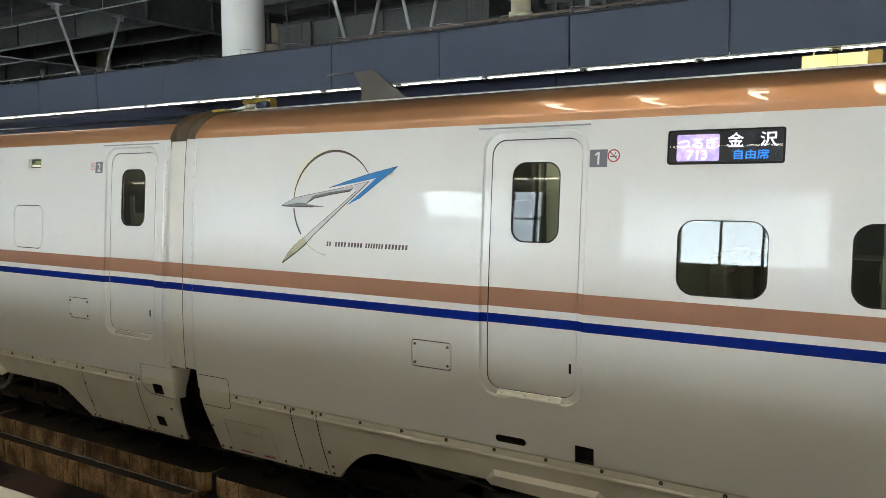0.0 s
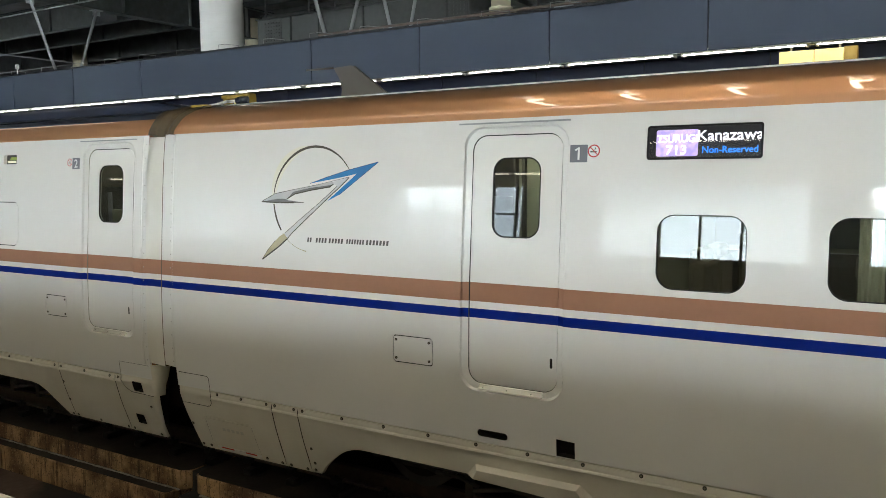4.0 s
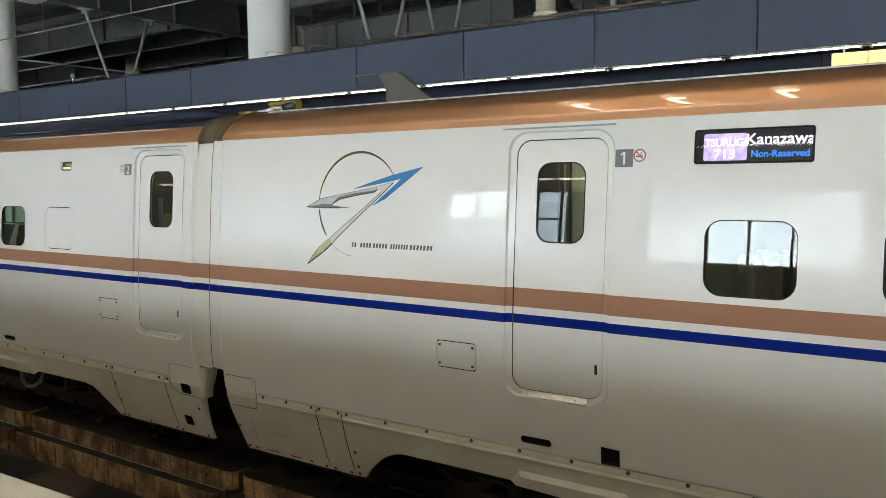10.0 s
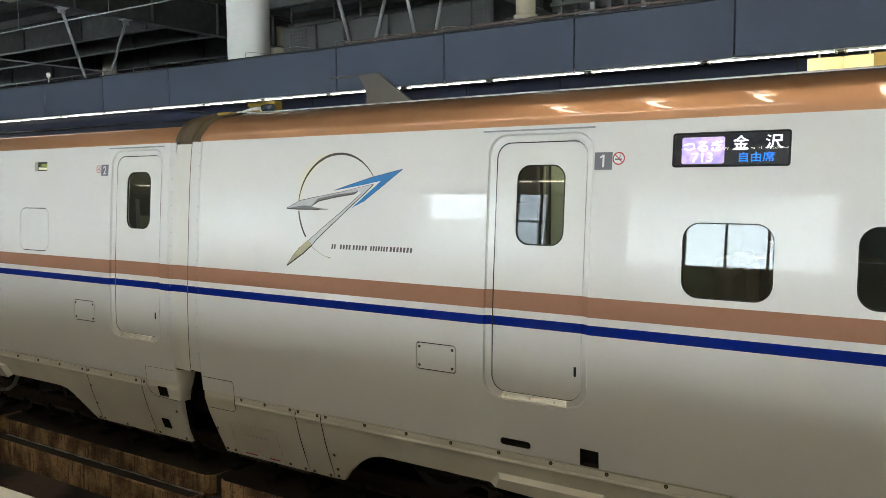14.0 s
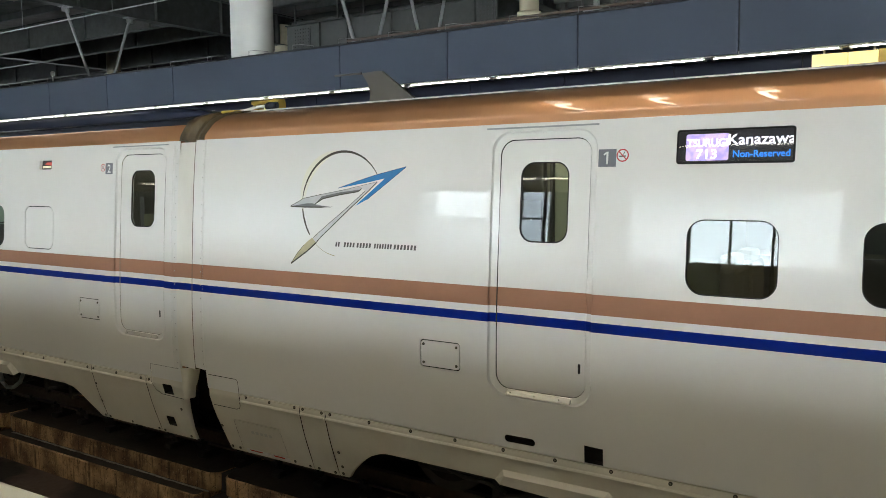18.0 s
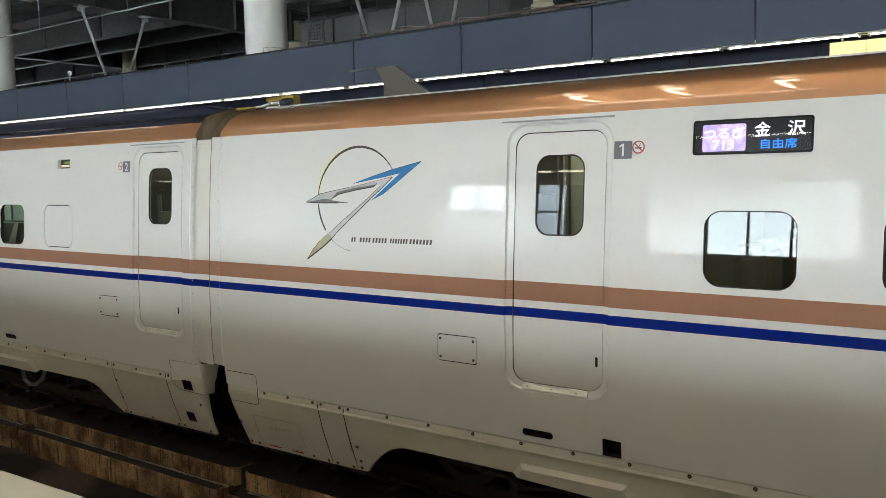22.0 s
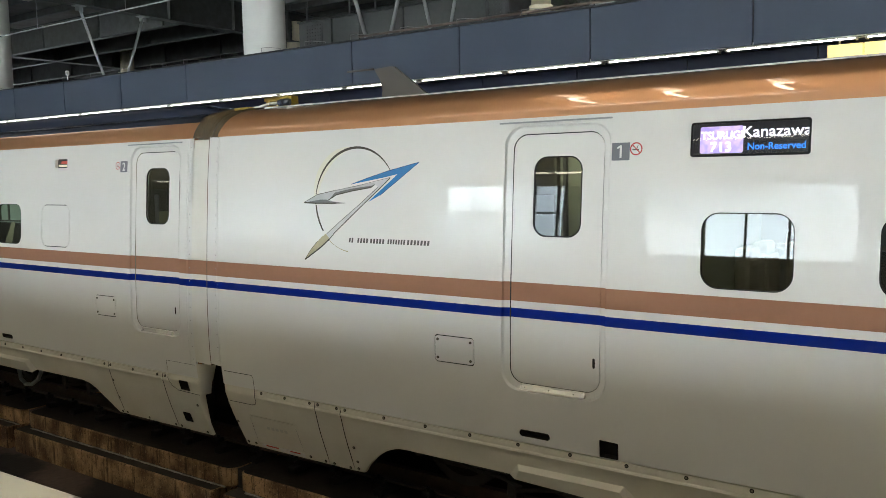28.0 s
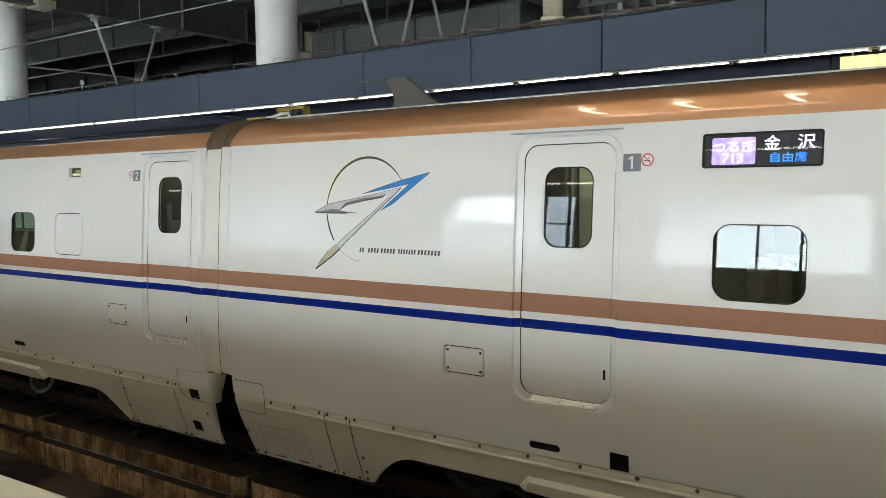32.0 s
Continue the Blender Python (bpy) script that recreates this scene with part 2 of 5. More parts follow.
STRUT = material("light grey strut paint", (0.33, 0.35, 0.35), 0.5, stain=0.25, stain_scale=5)
DECK = material("dark roof decking", (0.20, 0.195, 0.18), 0.8, stain=0.6, stain_scale=1.2, stain_color=(0.075, 0.05, 0.035), bump=0.3, bump_scale=10)
PALE_CEILING = material("cream canopy ceiling", (0.69, 0.60, 0.43), 0.6, stain=0.15)
WALL = material("pale wall panel", (0.60, 0.60, 0.57), 0.7, stain=0.2)
DULL_WALL = material("dull grey wall panel", (0.34, 0.345, 0.33), 0.8, stain=0.5, stain_scale=0.6, stain_color=(0.18, 0.175, 0.16))
MULLION = material("grey window mullion", (0.22, 0.23, 0.24), 0.5)
WIRE = material("galvanised wire", (0.28, 0.28, 0.27), 0.4, metal=0.6, grain=0.2)
TUBE = glowing("fluorescent tube", (1.0, 0.92, 0.73), 8.0)
FAR_TUBE = glowing("white fluorescent tube", (1.0, 0.95, 0.86), 5.5)
HIGH_TUBE = glowing("roof lamp tube", (1.0, 0.90, 0.72), 10.5)
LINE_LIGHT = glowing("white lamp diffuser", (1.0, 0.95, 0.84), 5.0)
CHANNEL = material("lamp channel", (0.72, 0.70, 0.64), 0.45)
DAYLIGHT = glowing("bright overcast daylight", (0.90, 0.955, 0.99), 30.5)
GATE_DAYLIGHT = glowing("overcast daylight beyond the open hall end", (0.84, 0.93, 1.0), 2.5)
CABIN_LIGHT = glowing("cabin lamp strip", (1.0, 0.97, 0.86), 13.0)
SIGN_YELLOW = glowing("lit yellow sign face", (0.95, 0.80, 0.33), 0.3)
SIGN_GOLD = material("golden sign edge", (0.42, 0.26, 0.03), 0.5)
CABLE_BLUE = material("dark blue cable sleeve", (0.012, 0.019, 0.042), 0.4, coat=1.0, coat_rough=0.05, coat_ior=1.9)
INSULATOR = material("white insulator glaze", (0.75, 0.75, 0.73), 0.3, coat=0.6)
CABLE_YELLOW = material("yellow cable clamp", (0.42, 0.30, 0.05), 0.5)


# purple service badge with drifting tones
def badge_material():
    m = glowing("violet lit badge", (0.30, 0.22, 0.5), 0.58)
    nt = m.node_tree
    p = nt.nodes["Principled BSDF"]
    n = nt.nodes.new("ShaderNodeTexNoise")
    n.inputs["Scale"].default_value, n.inputs["Detail"].default_value = 22, 1
    g = nt.nodes.new("ShaderNodeNewGeometry")
    nt.links.new(g.outputs["Position"], n.inputs["Vector"])
    r = nt.nodes.new("ShaderNodeValToRGB")
    r.color_ramp.elements[0].position, r.color_ramp.elements[0].color = 0.40, (0.50, 0.42, 0.92, 1)
    r.color_ramp.elements[1].position, r.color_ramp.elements[1].color = 0.60, (0.95, 0.74, 0.98, 1)
    nt.links.new(n.outputs[0], r.inputs[0])
    nt.links.new(r.outputs[0], p.inputs["Emission Color"])
    return m


LED_BADGE = badge_material()


# ---------------------------------------------------------------- builders
def link_mesh(name, mesh, mats, parent=None, label=""):
    for m in mats if isinstance(mats, (list, tuple)) else (mats,):
        if m.name not in mesh.materials:
            mesh.materials.append(m)
    ob = new(name, mesh)
    if parent:
        ob.parent = parent
    if label:
        ob["label"] = label
    return ob


def part(name, bm, mats, parent=None, label="", smooth=False):
    mesh = bpy.data.meshes.new(name)
    bmesh.ops.recalc_face_normals(bm, faces=bm.faces)
    for f in bm.faces:
        f.smooth = smooth
    bm.to_mesh(mesh)
    bm.free()
    return link_mesh(name, mesh, mats, parent, label)


def base(name, label, category, group="", kind="", at=(0, 0, 0)):
    ob = new(name)
    ob.location = at
    return tagged(ob, label, category, group, kind)


def add_box(bm, x0, x1, y0, y1, z0, z1, bevel=0.0, mi=0):
    vs = [bm.verts.new((x, y, z)) for x in (x0, x1) for y in (y0, y1) for z in (z0, z1)]
    fs = [bm.faces.new([vs[i] for i in q]) for q in ((0, 1, 3, 2), (4, 6, 7, 5), (0, 4, 5, 1), (2, 3, 7, 6), (0, 2, 6, 4), (1, 5, 7, 3))]
    for f in fs:
        f.material_index = mi
    if bevel:
        es = list({e for f in fs for e in f.edges})
        bmesh.ops.bevel(bm, geom=es, offset=bevel, segments=2, affect="EDGES", profile=0.5)
    return bm


def box(x0, x1, y0, y1, z0, z1, bevel=0.0):
    return add_box(bmesh.new(), x0, x1, y0, y1, z0, z1, bevel)


def add_rod(bm, a, b, r, n=12, r2=None):
    a, b = Vector(a), Vector(b)
    q = (b - a).to_track_quat("Z", "Y").to_matrix()
    rings = []
    for c, rad in ((a, r), (b, r if r2 is None else r2)):
        rings.append([bm.verts.new(c + q @ Vector((rad * math.cos(k * math.tau / n), rad * math.sin(k * math.tau / n), 0))) for k in range(n)])
    for k in range(n):
        f = bm.faces.new((rings[0][k], rings[0][(k + 1) % n], rings[1][(k + 1) % n], rings[1][k]))
        f.smooth = True
    bm.faces.new(rings[0][::-1])
    bm.faces.new(rings[1])
    return bm


def rod(a, b, r, n=12, r2=None):
    return add_rod(bmesh.new(), a, b, r, n, r2)


def rod_part(name, a, b, r, mat, parent=None, label="", n=12):
    bm = rod(a, b, r, n)
    mesh = bpy.data.meshes.new(name)
    bm.to_mesh(mesh)
    bm.free()
    return link_mesh(name, mesh, mat, parent, label)


def pipe_part(name, pts, r, mat, parent=None, label="", n=10):
    bm = bmesh.new()
    for a, b in zip(pts, pts[1:]):
        add_rod(bm, a, b, r, n)
    for p in pts[1:-1]:
        bmesh.ops.create_uvsphere(bm, u_segments=n, v_segments=6, radius=r, matrix=Matrix.Translation(p))
    mesh = bpy.data.meshes.new(name)
    bm.to_mesh(mesh)
    bm.free()
    return link_mesh(name, mesh, mat, parent, label)


# ---- the cross-section of the train's side: y (inward) against height z
PROFILE = [(0.18, 0.225), (0.38, 0.150), (0.57, 0.085), (0.74, 0.040), (0.785, 0.027), (0.81, 0.034), (0.84, 0.035), (0.93, 0.0245), (1.03, 0.0148),
           (1.20, 0.0042), (1.37, 0.0003), (1.55, 0.0), (1.72, 0.003), (1.89, 0.0102), (2.05, 0.0188), (2.30, 0.0343), (2.55, 0.0517),
           (2.74, 0.0662), (2.90, 0.0796), (3.10, 0.0994), (3.22, 0.1144), (3.30, 0.1268), (3.36, 0.138)]
PZ = [p[0] for p in PROFILE]
PY = [p[1] for p in PROFILE]
PT = [-0.38, -0.36, -0.30, -0.24, 0.05, 0.10, -0.09, -0.11, -0.085, -0.04, -0.012, 0.004, 0.030, 0.049, 0.058, 0.066, 0.073,
      0.080, 0.089, 0.110, 0.140, 0.172, 0.20]


def side(z):
    """The side's y and its slope dy/dz at height z."""
    z = min(max(z, PZ[0]), PZ[-1])
    i = max(k for k in range(len(PZ) - 1) if PZ[k] <= z)
    h = PZ[i + 1] - PZ[i]
    s = (z - PZ[i]) / h
    y = (2 * s**3 - 3 * s**2 + 1) * PY[i] + (s**3 - 2 * s**2 + s) * h * PT[i] + (-2 * s**3 + 3 * s**2) * PY[i + 1] + (s**3 - s**2) * h * PT[i + 1]
    d = ((6 * s**2 - 6 * s) * PY[i] + (-6 * s**2 + 6 * s) * PY[i + 1]) / h + (3 * s**2 - 4 * s + 1) * PT[i] + (3 * s**2 - 2 * s) * PT[i + 1]
    return y, d


STRIPES = (1.807, 1.877, 1.932, 2.075)


def stripe(z):
    return 2 if STRIPES[0] < z < STRIPES[1] else 1 if STRIPES[2] < z < STRIPES[3] else 0


PAINT = [WHITE, COPPER_STRIPE, BLUE_STRIPE]
PAINT_EDGE = [WHITE_EDGE, COPPER_STRIPE, BLUE_STRIPE]


def rounded(x0, x1, z0, z1, r, n=7, cuts=()):
    """A rounded rectangle as a loop of (x, z), its upright sides cut at the given heights."""
    up = [z for z in cuts if z0 + r < z < z1 - r]
    loop = []
    for cx, cz, a in ((x1 - r, z0 + r, -90), (x1 - r, z1 - r, 0), (x0 + r, z1 - r, 90), (x0 + r, z0 + r, 180)):
        loop += [(cx + r * math.cos(radians(a + 90 * k / n)), cz + r * math.sin(radians(a + 90 * k / n))) for k in range(n + 1)]
        if a == -90:
            loop += [(x1, z) for z in up]
        if a == 90:
            loop += [(x0, z) for z in reversed(up)]
    return loop


def disc(cx, cz, r, n=20):
    return [(cx + r * math.cos(k * math.tau / n), cz + r * math.sin(k * math.tau / n)) for k in range(n)]


def inside(p, loop):
    c, (x, z) = False, p
    for (ax, az), (bx, bz) in zip(loop, loop[1:] + loop[:1]):
        if (az > z) != (bz > z) and x < (bx - ax) * (z - az) / (bz - az) + ax:
            c = not c
    return c


def skin(name, outline, mats, parent, holes=(), depth=0.0, rim=0.0, hole_rim=None, label="", paint=None, step=0.05, thick=True):
    """A sheet that follows the train's side, depth metres behind it, with openings, and with edges that turn inwards by rim."""
    from mathutils.geometry import delaunay_2d_cdt
    verts, edges = [], []
    for loop in (outline, *holes):
        s = len(verts)
        verts += [Vector(p) for p in loop]
        edges += [(s + k, s + (k + 1) % len(loop)) for k in range(len(loop))]
    xs, zs = [p[0] for p in outline], [p[1] for p in outline]
    levels = [z for z in np.arange(0.1637, 3.4, step) if min(zs) < z < max(zs)]
    if paint:
        levels = [z for z in levels if all(abs(z - q) > 0.012 for q in STRIPES)] + [z for z in STRIPES if min(zs) < z < max(zs)]
    for z in levels:
        s = len(verts)
        verts += [Vector((min(xs) - 0.01, z)), Vector((max(xs) + 0.01, z))]
        edges.append((s, s + 1))
    if max(xs) - min(xs) > 1.5:
        for x in np.arange(round(min(xs)) - 0.013, max(xs), 0.5):
            if x > min(xs) + 0.02:
                s = len(verts)
                verts += [Vector((x, min(zs) - 0.01)), Vector((x, max(zs) + 0.01))]
                edges.append((s, s + 1))
    vo, _, fo, _, _, _ = delaunay_2d_cdt(verts, edges, [], 0, 1e-5)
    pts, faces, mis, normals = [], [], [], []
    index, sharp = {}, set()

    def vert(x, z, extra):
        key = (round(x, 5), round(z, 5), extra)
        if key not in index:
            index[key] = len(pts)
            pts.append((x, side(z)[0] + depth + extra, z))
        return index[key]

    for f in fo:
        c = sum((vo[i] for i in f), Vector((0, 0))) / len(f)
        if not inside(c, outline) or any(inside(c, h) for h in holes):
            continue
        tri = [vo[i] for i in f]
        if abs((tri[1] - tri[0]).cross(tri[2] - tri[0])) < 1e-8:
            continue
        if (tri[1] - tri[0]).cross(tri[2] - tri[0]) < 0:
            tri.reverse()
        faces.append([vert(p.x, p.y, 0.0) for p in tri])
        mis.append(paint(c.y) if paint else 0)
        normals += [Vector((0, -1, side(p.y)[1])).normalized() for p in tri]
    for loop, turn, d in [(outline, 1, rim)] + [(h, -1, rim if hole_rim is None else hole_rim) for h in holes]:
        if not d:
            continue
        area = sum(a[0] * b[1] - b[0] * a[1] for a, b in zip(loop, loop[1:] + loop[:1]))
        if area * turn < 0:
            loop = loop[::-1]
        for a, b in zip(loop, loop[1:] + loop[:1]):
            quad = [vert(*b, 0.0), vert(*a, 0.0), vert(*a, d), vert(*b, d)]
            sharp.add(frozenset(quad[:2]))
            faces.append(quad)
            mis.append(paint((a[1] + b[1]) / 2) if paint else 0)
            n = Vector((b[1] - a[1], 0, a[0] - b[0])).normalized()
            normals += [n] * 4
    mesh = bpy.data.meshes.new(name)
    mesh.from_pydata(pts, [], faces)
    for m in mats if isinstance(mats, (list, tuple)) else (mats,):
        mesh.materials.append(m)
    mesh.polygons.foreach_set("material_index", mis)
    mesh.polygons.foreach_set("use_smooth", [True] * len(faces))
    if sharp:
        corner = {v for e in sharp for v in e}
        for e in mesh.edges:
            if e.vertices[0] in corner and e.vertices[1] in corner:
                e.use_edge_sharp = frozenset(e.vertices) in sharp
    mesh.normals_split_custom_set(normals)
    mesh.update()
    return link_mesh(name, mesh, mats, parent, label)


def ring(name, outer, inner, mats, parent, d0, d1, label="", paint=None):
    """A band between two loops of the same length on the side, from depth d0 to depth d1."""
    bm = bmesh.new()
    a = [bm.verts.new((x, side(z)[0] + d0, z)) for x, z in outer]
    b = [bm.verts.new((x, side(z)[0] + d1, z)) for x, z in inner]
    n = len(a)
    for k in range(n):
        f = bm.faces.new((a[k], a[(k + 1) % n], b[(k + 1) % n], b[k]))
        if paint:
            f.material_index = paint((outer[k][1] + outer[(k + 1) % n][1]) / 2)
    mesh = bpy.data.meshes.new(name)
    for f in bm.faces:
        f.normal_update()
        if f.normal.y > 0:
            f.normal_flip()
        f.smooth = name == "door_frame"
    bm.to_mesh(mesh)
    bm.free()
    return link_mesh(name, mesh, mats, parent, label)


def strip(name, a, b, w, mat, parent, depth=-0.001, label=""):
    """A narrow line on the side from a to b, both (x, z)."""
    d = Vector((b[0] - a[0], b[1] - a[1])).normalized()
    n = Vector((-d.y, d.x)) * w / 2
    return skin(name, [(a[0] - n.x, a[1] - n.y), (b[0] - n.x, b[1] - n.y), (b[0] + n.x, b[1] + n.y), (a[0] + n.x, a[1] + n.y)], mat, parent,
                depth=depth, label=label)


SCREW_MESH = None
RIVET_MESH = None


def rivet(parent, x, z, depth=0.0):
    """A small domed rivet on a pillar."""
    global RIVET_MESH
    y, d = side(z)
    if RIVET_MESH is None:
        bm = bmesh.new()
        bmesh.ops.create_uvsphere(bm, u_segments=8, v_segments=5, radius=0.0058, matrix=Matrix.Diagonal((1, 0.5, 1, 1)))
        RIVET_MESH = bpy.data.meshes.new("rivet")
        bm.to_mesh(RIVET_MESH)
        bm.free()
        RIVET_MESH.materials.append(RIVET)
    ob = new("rivet", RIVET_MESH)
    ob.parent = parent
    ob.location = (x, y + depth, z)
    return ob


def screw(parent, x, z, r=0.011, depth=0.0):
    """A sunk round screw head on the side."""
    global SCREW_MESH
    y, d = side(z)
    if SCREW_MESH is None:
        bm = bmesh.new()
        add_rod(bm, (0, -0.0035, 0), (0, 0.004, 0), 1.0, 10)
        ring_faces = len(bm.faces)
        add_rod(bm, (0, -0.0045, 0), (0, -0.0034, 0), 0.52, 6)
        bm.faces.ensure_lookup_table()
        for f in bm.faces[ring_faces:]:
            f.material_index = 1
        SCREW_MESH = bpy.data.meshes.new("screw")
        bm.to_mesh(SCREW_MESH)
        bm.free()
        SCREW_MESH.materials.append(SCREW)
        SCREW_MESH.materials.append(SCREW_MIDDLE)
    ob = new("screw", SCREW_MESH)
    ob.parent = parent
    ob.matrix_basis = Matrix.LocRotScale((x, y + depth, z), Euler((-math.atan(d), 0, 0)), (r, 1, r))
    return ob


def lettering(name, text, size, mat, parent, m, width=None, label="", depth=0.001, bold=0.0, height=None, heavy=0.0):
    """Flat letters whose middle stands at the pose m; x to the right, y up, facing +z of that pose; heavy thickens the strokes."""
    cu = bpy.data.curves.new(name, "FONT")
    cu.body, cu.size, cu.align_x, cu.align_y, cu.extrude = text, size, "CENTER", "CENTER", depth
    cu.resolution_u, cu.offset = 3, bold
    tmp = new("lettering", cu)
    bpy.context.view_layer.update()
    mesh = bpy.data.meshes.new_from_object(tmp.evaluated_get(bpy.context.evaluated_depsgraph_get()))
    bpy.data.objects.remove(tmp)
    xs = [v.co.x for v in mesh.vertices]
    ys = [v.co.y for v in mesh.vertices]
    if xs:
        cx, cy = (max(xs) + min(xs)) / 2, (max(ys) + min(ys)) / 2
        kx = width / (max(xs) - min(xs)) if width else 1.0
        ky = height / (max(ys) - min(ys)) if height else 1.0
        for v in mesh.vertices:
            v.co.x, v.co.y = (v.co.x - cx) * kx, (v.co.y - cy) * ky
    if heavy:
        bm = bmesh.new()
        for k, (dx, dy) in enumerate(((0, 0), (1, 0), (-1, 0), (0, 1), (0, -1))):
            first = len(bm.verts)
            bm.from_mesh(mesh)
            bm.verts.ensure_lookup_table()
            for v in bm.verts[first:]:
                v.co += Vector((dx * heavy, dy * heavy, 0.0001 * k))
        bm.to_mesh(mesh)
        bm.free()
    mesh.materials.clear()
    ob = link_mesh(name, mesh, mat, parent, label)
    ob.matrix_basis = m
    return ob


def on_side(x, z, depth=-0.002):
    """A pose on the side, x to the right, y up along it, z outwards."""
    y, d = side(z)
    return Matrix.LocRotScale((x, y + depth, z), Euler((radians(90) - math.atan(d), 0, 0)), None)


# ---------------------------------------------------------------- the place
X0, X1 = -50.0, 42.0
ground = part("ground", box(-400, 400, -400, 400, -1.6, -0.84), ROADBED, label="damp dark concrete track bed")
tagged(ground, "damp dark concrete track bed under the tracks", "ground", kind="structure")

TRACK_Y = (1.69, -2.65)


def track(yc, label, top_paint):
    t = base("track", label, "track", kind="structure")
    # long concrete base in lengths, then slabs with rounded ends on it
    def block(name, x0, x1, w, z0, z1, r, mat):
        bm = bmesh.new()
        loop = [(x, y) for x, y in rounded(x0, x1, -w, w, r, 6)]
        lo = [bm.verts.new((x, yc + y, z0)) for x, y in loop]
        hi = [bm.verts.new((x, yc + y, z1 - 0.015)) for x, y in loop]
        top = [bm.verts.new((x - (0.015 if x > (x0 + x1) / 2 else -0.015), yc + y * (1 - 0.015 / w), z1)) for x, y in loop]
        n = len(loop)
        for a, b in ((lo, hi), (hi, top)):
            for k in range(n):
                bm.faces.new((a[k], a[(k + 1) % n], b[(k + 1) % n], b[k]))
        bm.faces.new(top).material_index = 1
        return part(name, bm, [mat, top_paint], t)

    x = -6.80 - 12 * 4.33
    while x < X1:
        block("track_slab", x + 0.04, x + 4.29, 1.17, -0.51, -0.31, 0.13, CONCRETE)
        block("track_slab", x + 0.10 - 0.15, x + 4.27 - 0.15, 1.32, -0.85, -0.53, 0.04, CONCRETE)
        rod_part("slab_stopper", (x, yc - 0.9, -0.54), (x, yc - 0.9, -0.32), 0.19, ROADBED, t, n=16)
        bm = bmesh.new()
        rnd = random.Random(int(x * 10))
        last = None
        for k in range(61):
            xx = x + 0.16 + 4.01 * k / 60
            o, h = rnd.uniform(0.0, 0.014), rnd.uniform(0.002, 0.010)
            now = [bm.verts.new((xx, yc - 1.162, -0.528)), bm.verts.new((xx, yc - 1.178 - o, -0.528)), bm.verts.new((xx, yc - 1.174 - o * 0.6, -0.528 + h)),
                   bm.verts.new((xx, yc - 1.162, -0.526 + h))]
            if last:
                for q in range(3):
                    bm.faces.new((last[q], last[q + 1], now[q + 1], now[q]))
            last = now
        part("mortar_edge", bm, MORTAR, t, "pale squeezed mortar seam")
        x += 4.33
    for s in (-0.7525, 0.7525):
        bm = bmesh.new()
        y = yc + s
        add_box(bm, X0, X1, y - 0.0325, y + 0.0325, -0.045, 0.0)
        add_box(bm, X0, X1, y - 0.009, y + 0.009, -0.145, -0.045)
        add_box(bm, X0, X1, y - 0.07, y + 0.07, -0.165, -0.145)
        part("rail", bm, RAIL, t)
    return t


def fasteners(yc, t):
    """Rail clips on their seats, along the stretch in view."""
    bm = bmesh.new()
    add_box(bm, -0.065, 0.065, -0.15, 0.17, -0.312, -0.24, 0.02)
    add_box(bm, -0.05, 0.05, -0.05, 0.07, -0.245, -0.165, 0.01)
    add_box(bm, -0.05, 0.05, -0.16, -0.08, -0.17, -0.12, 0.01)
    add_box(bm, -0.05, 0.05, 0.08, 0.16, -0.17, -0.12, 0.01)
    add_rod(bm, (0, -0.12, -0.13), (0, -0.12, -0.085), 0.018, 8)
    mesh = bpy.data.meshes.new("rail_clip")
    bm.to_mesh(mesh)
    bm.free()
    mesh.materials.append(CLIP)
    k = 0
    while -14 + 0.6 * k < 6:
        for s in (-0.7525, 0.7525):
            ob = new("rail_clip", mesh)
            ob.parent = t
            ob.location = (-14 + 0.6 * k, yc + s, 0)
        k += 1


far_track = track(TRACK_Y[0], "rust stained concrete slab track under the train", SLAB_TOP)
fasteners(TRACK_Y[0], far_track)
track(TRACK_Y[1], "empty concrete slab track with tan tops that bounce light", BOUNCE_SLAB)


def platform(name, y0, y1, label):
    p = base(name, label, "platform", kind="structure")
    part("platform_deck", box(X0, X1, y0, y1, 1.0, 1.25, 0.01), PLATFORM, p)
    inset = 0.35
    part("platform_base", box(X0, X1, y0 + inset, y1 - inset, -0.9, 1.0), ROADBED, p)
    return p


platform("platform_far", 3.46, 13.5, "pale paved station platform beyond the train")
platform("platform_near", -14.4, -4.42, "pale paved station platform behind a cream fence")

fence = base("platform_fence", "cream painted metal platform fence with a flat top", "fence", at=(0, 0.168, -0.087))
fence.rotation_euler = (0, 0, radians(2.2))
for k in range(-8, 3):
    bm = box(k * 2.5 + 0.012, k * 2.5 + 2.488, -4.875, -4.79, 1.36, 2.508, 0.01)
    part("fence_panel", bm, FENCE, fence)
part("top_rail", box(-20, 7.5, -4.905, -4.770, 2.510, 2.555, 0.012), FENCE, fence)
for k in range(-8, 4):
    part("post", box(k * 2.5 - 0.05, k * 2.5 + 0.05, -4.965, -4.877, 1.337, 2.508, 0.006), FENCE, fence)


# ---- canopies with slate blue fascias, tubes beneath
PITCH = 1.991
JOINT0 = -0.2424 * 9.75


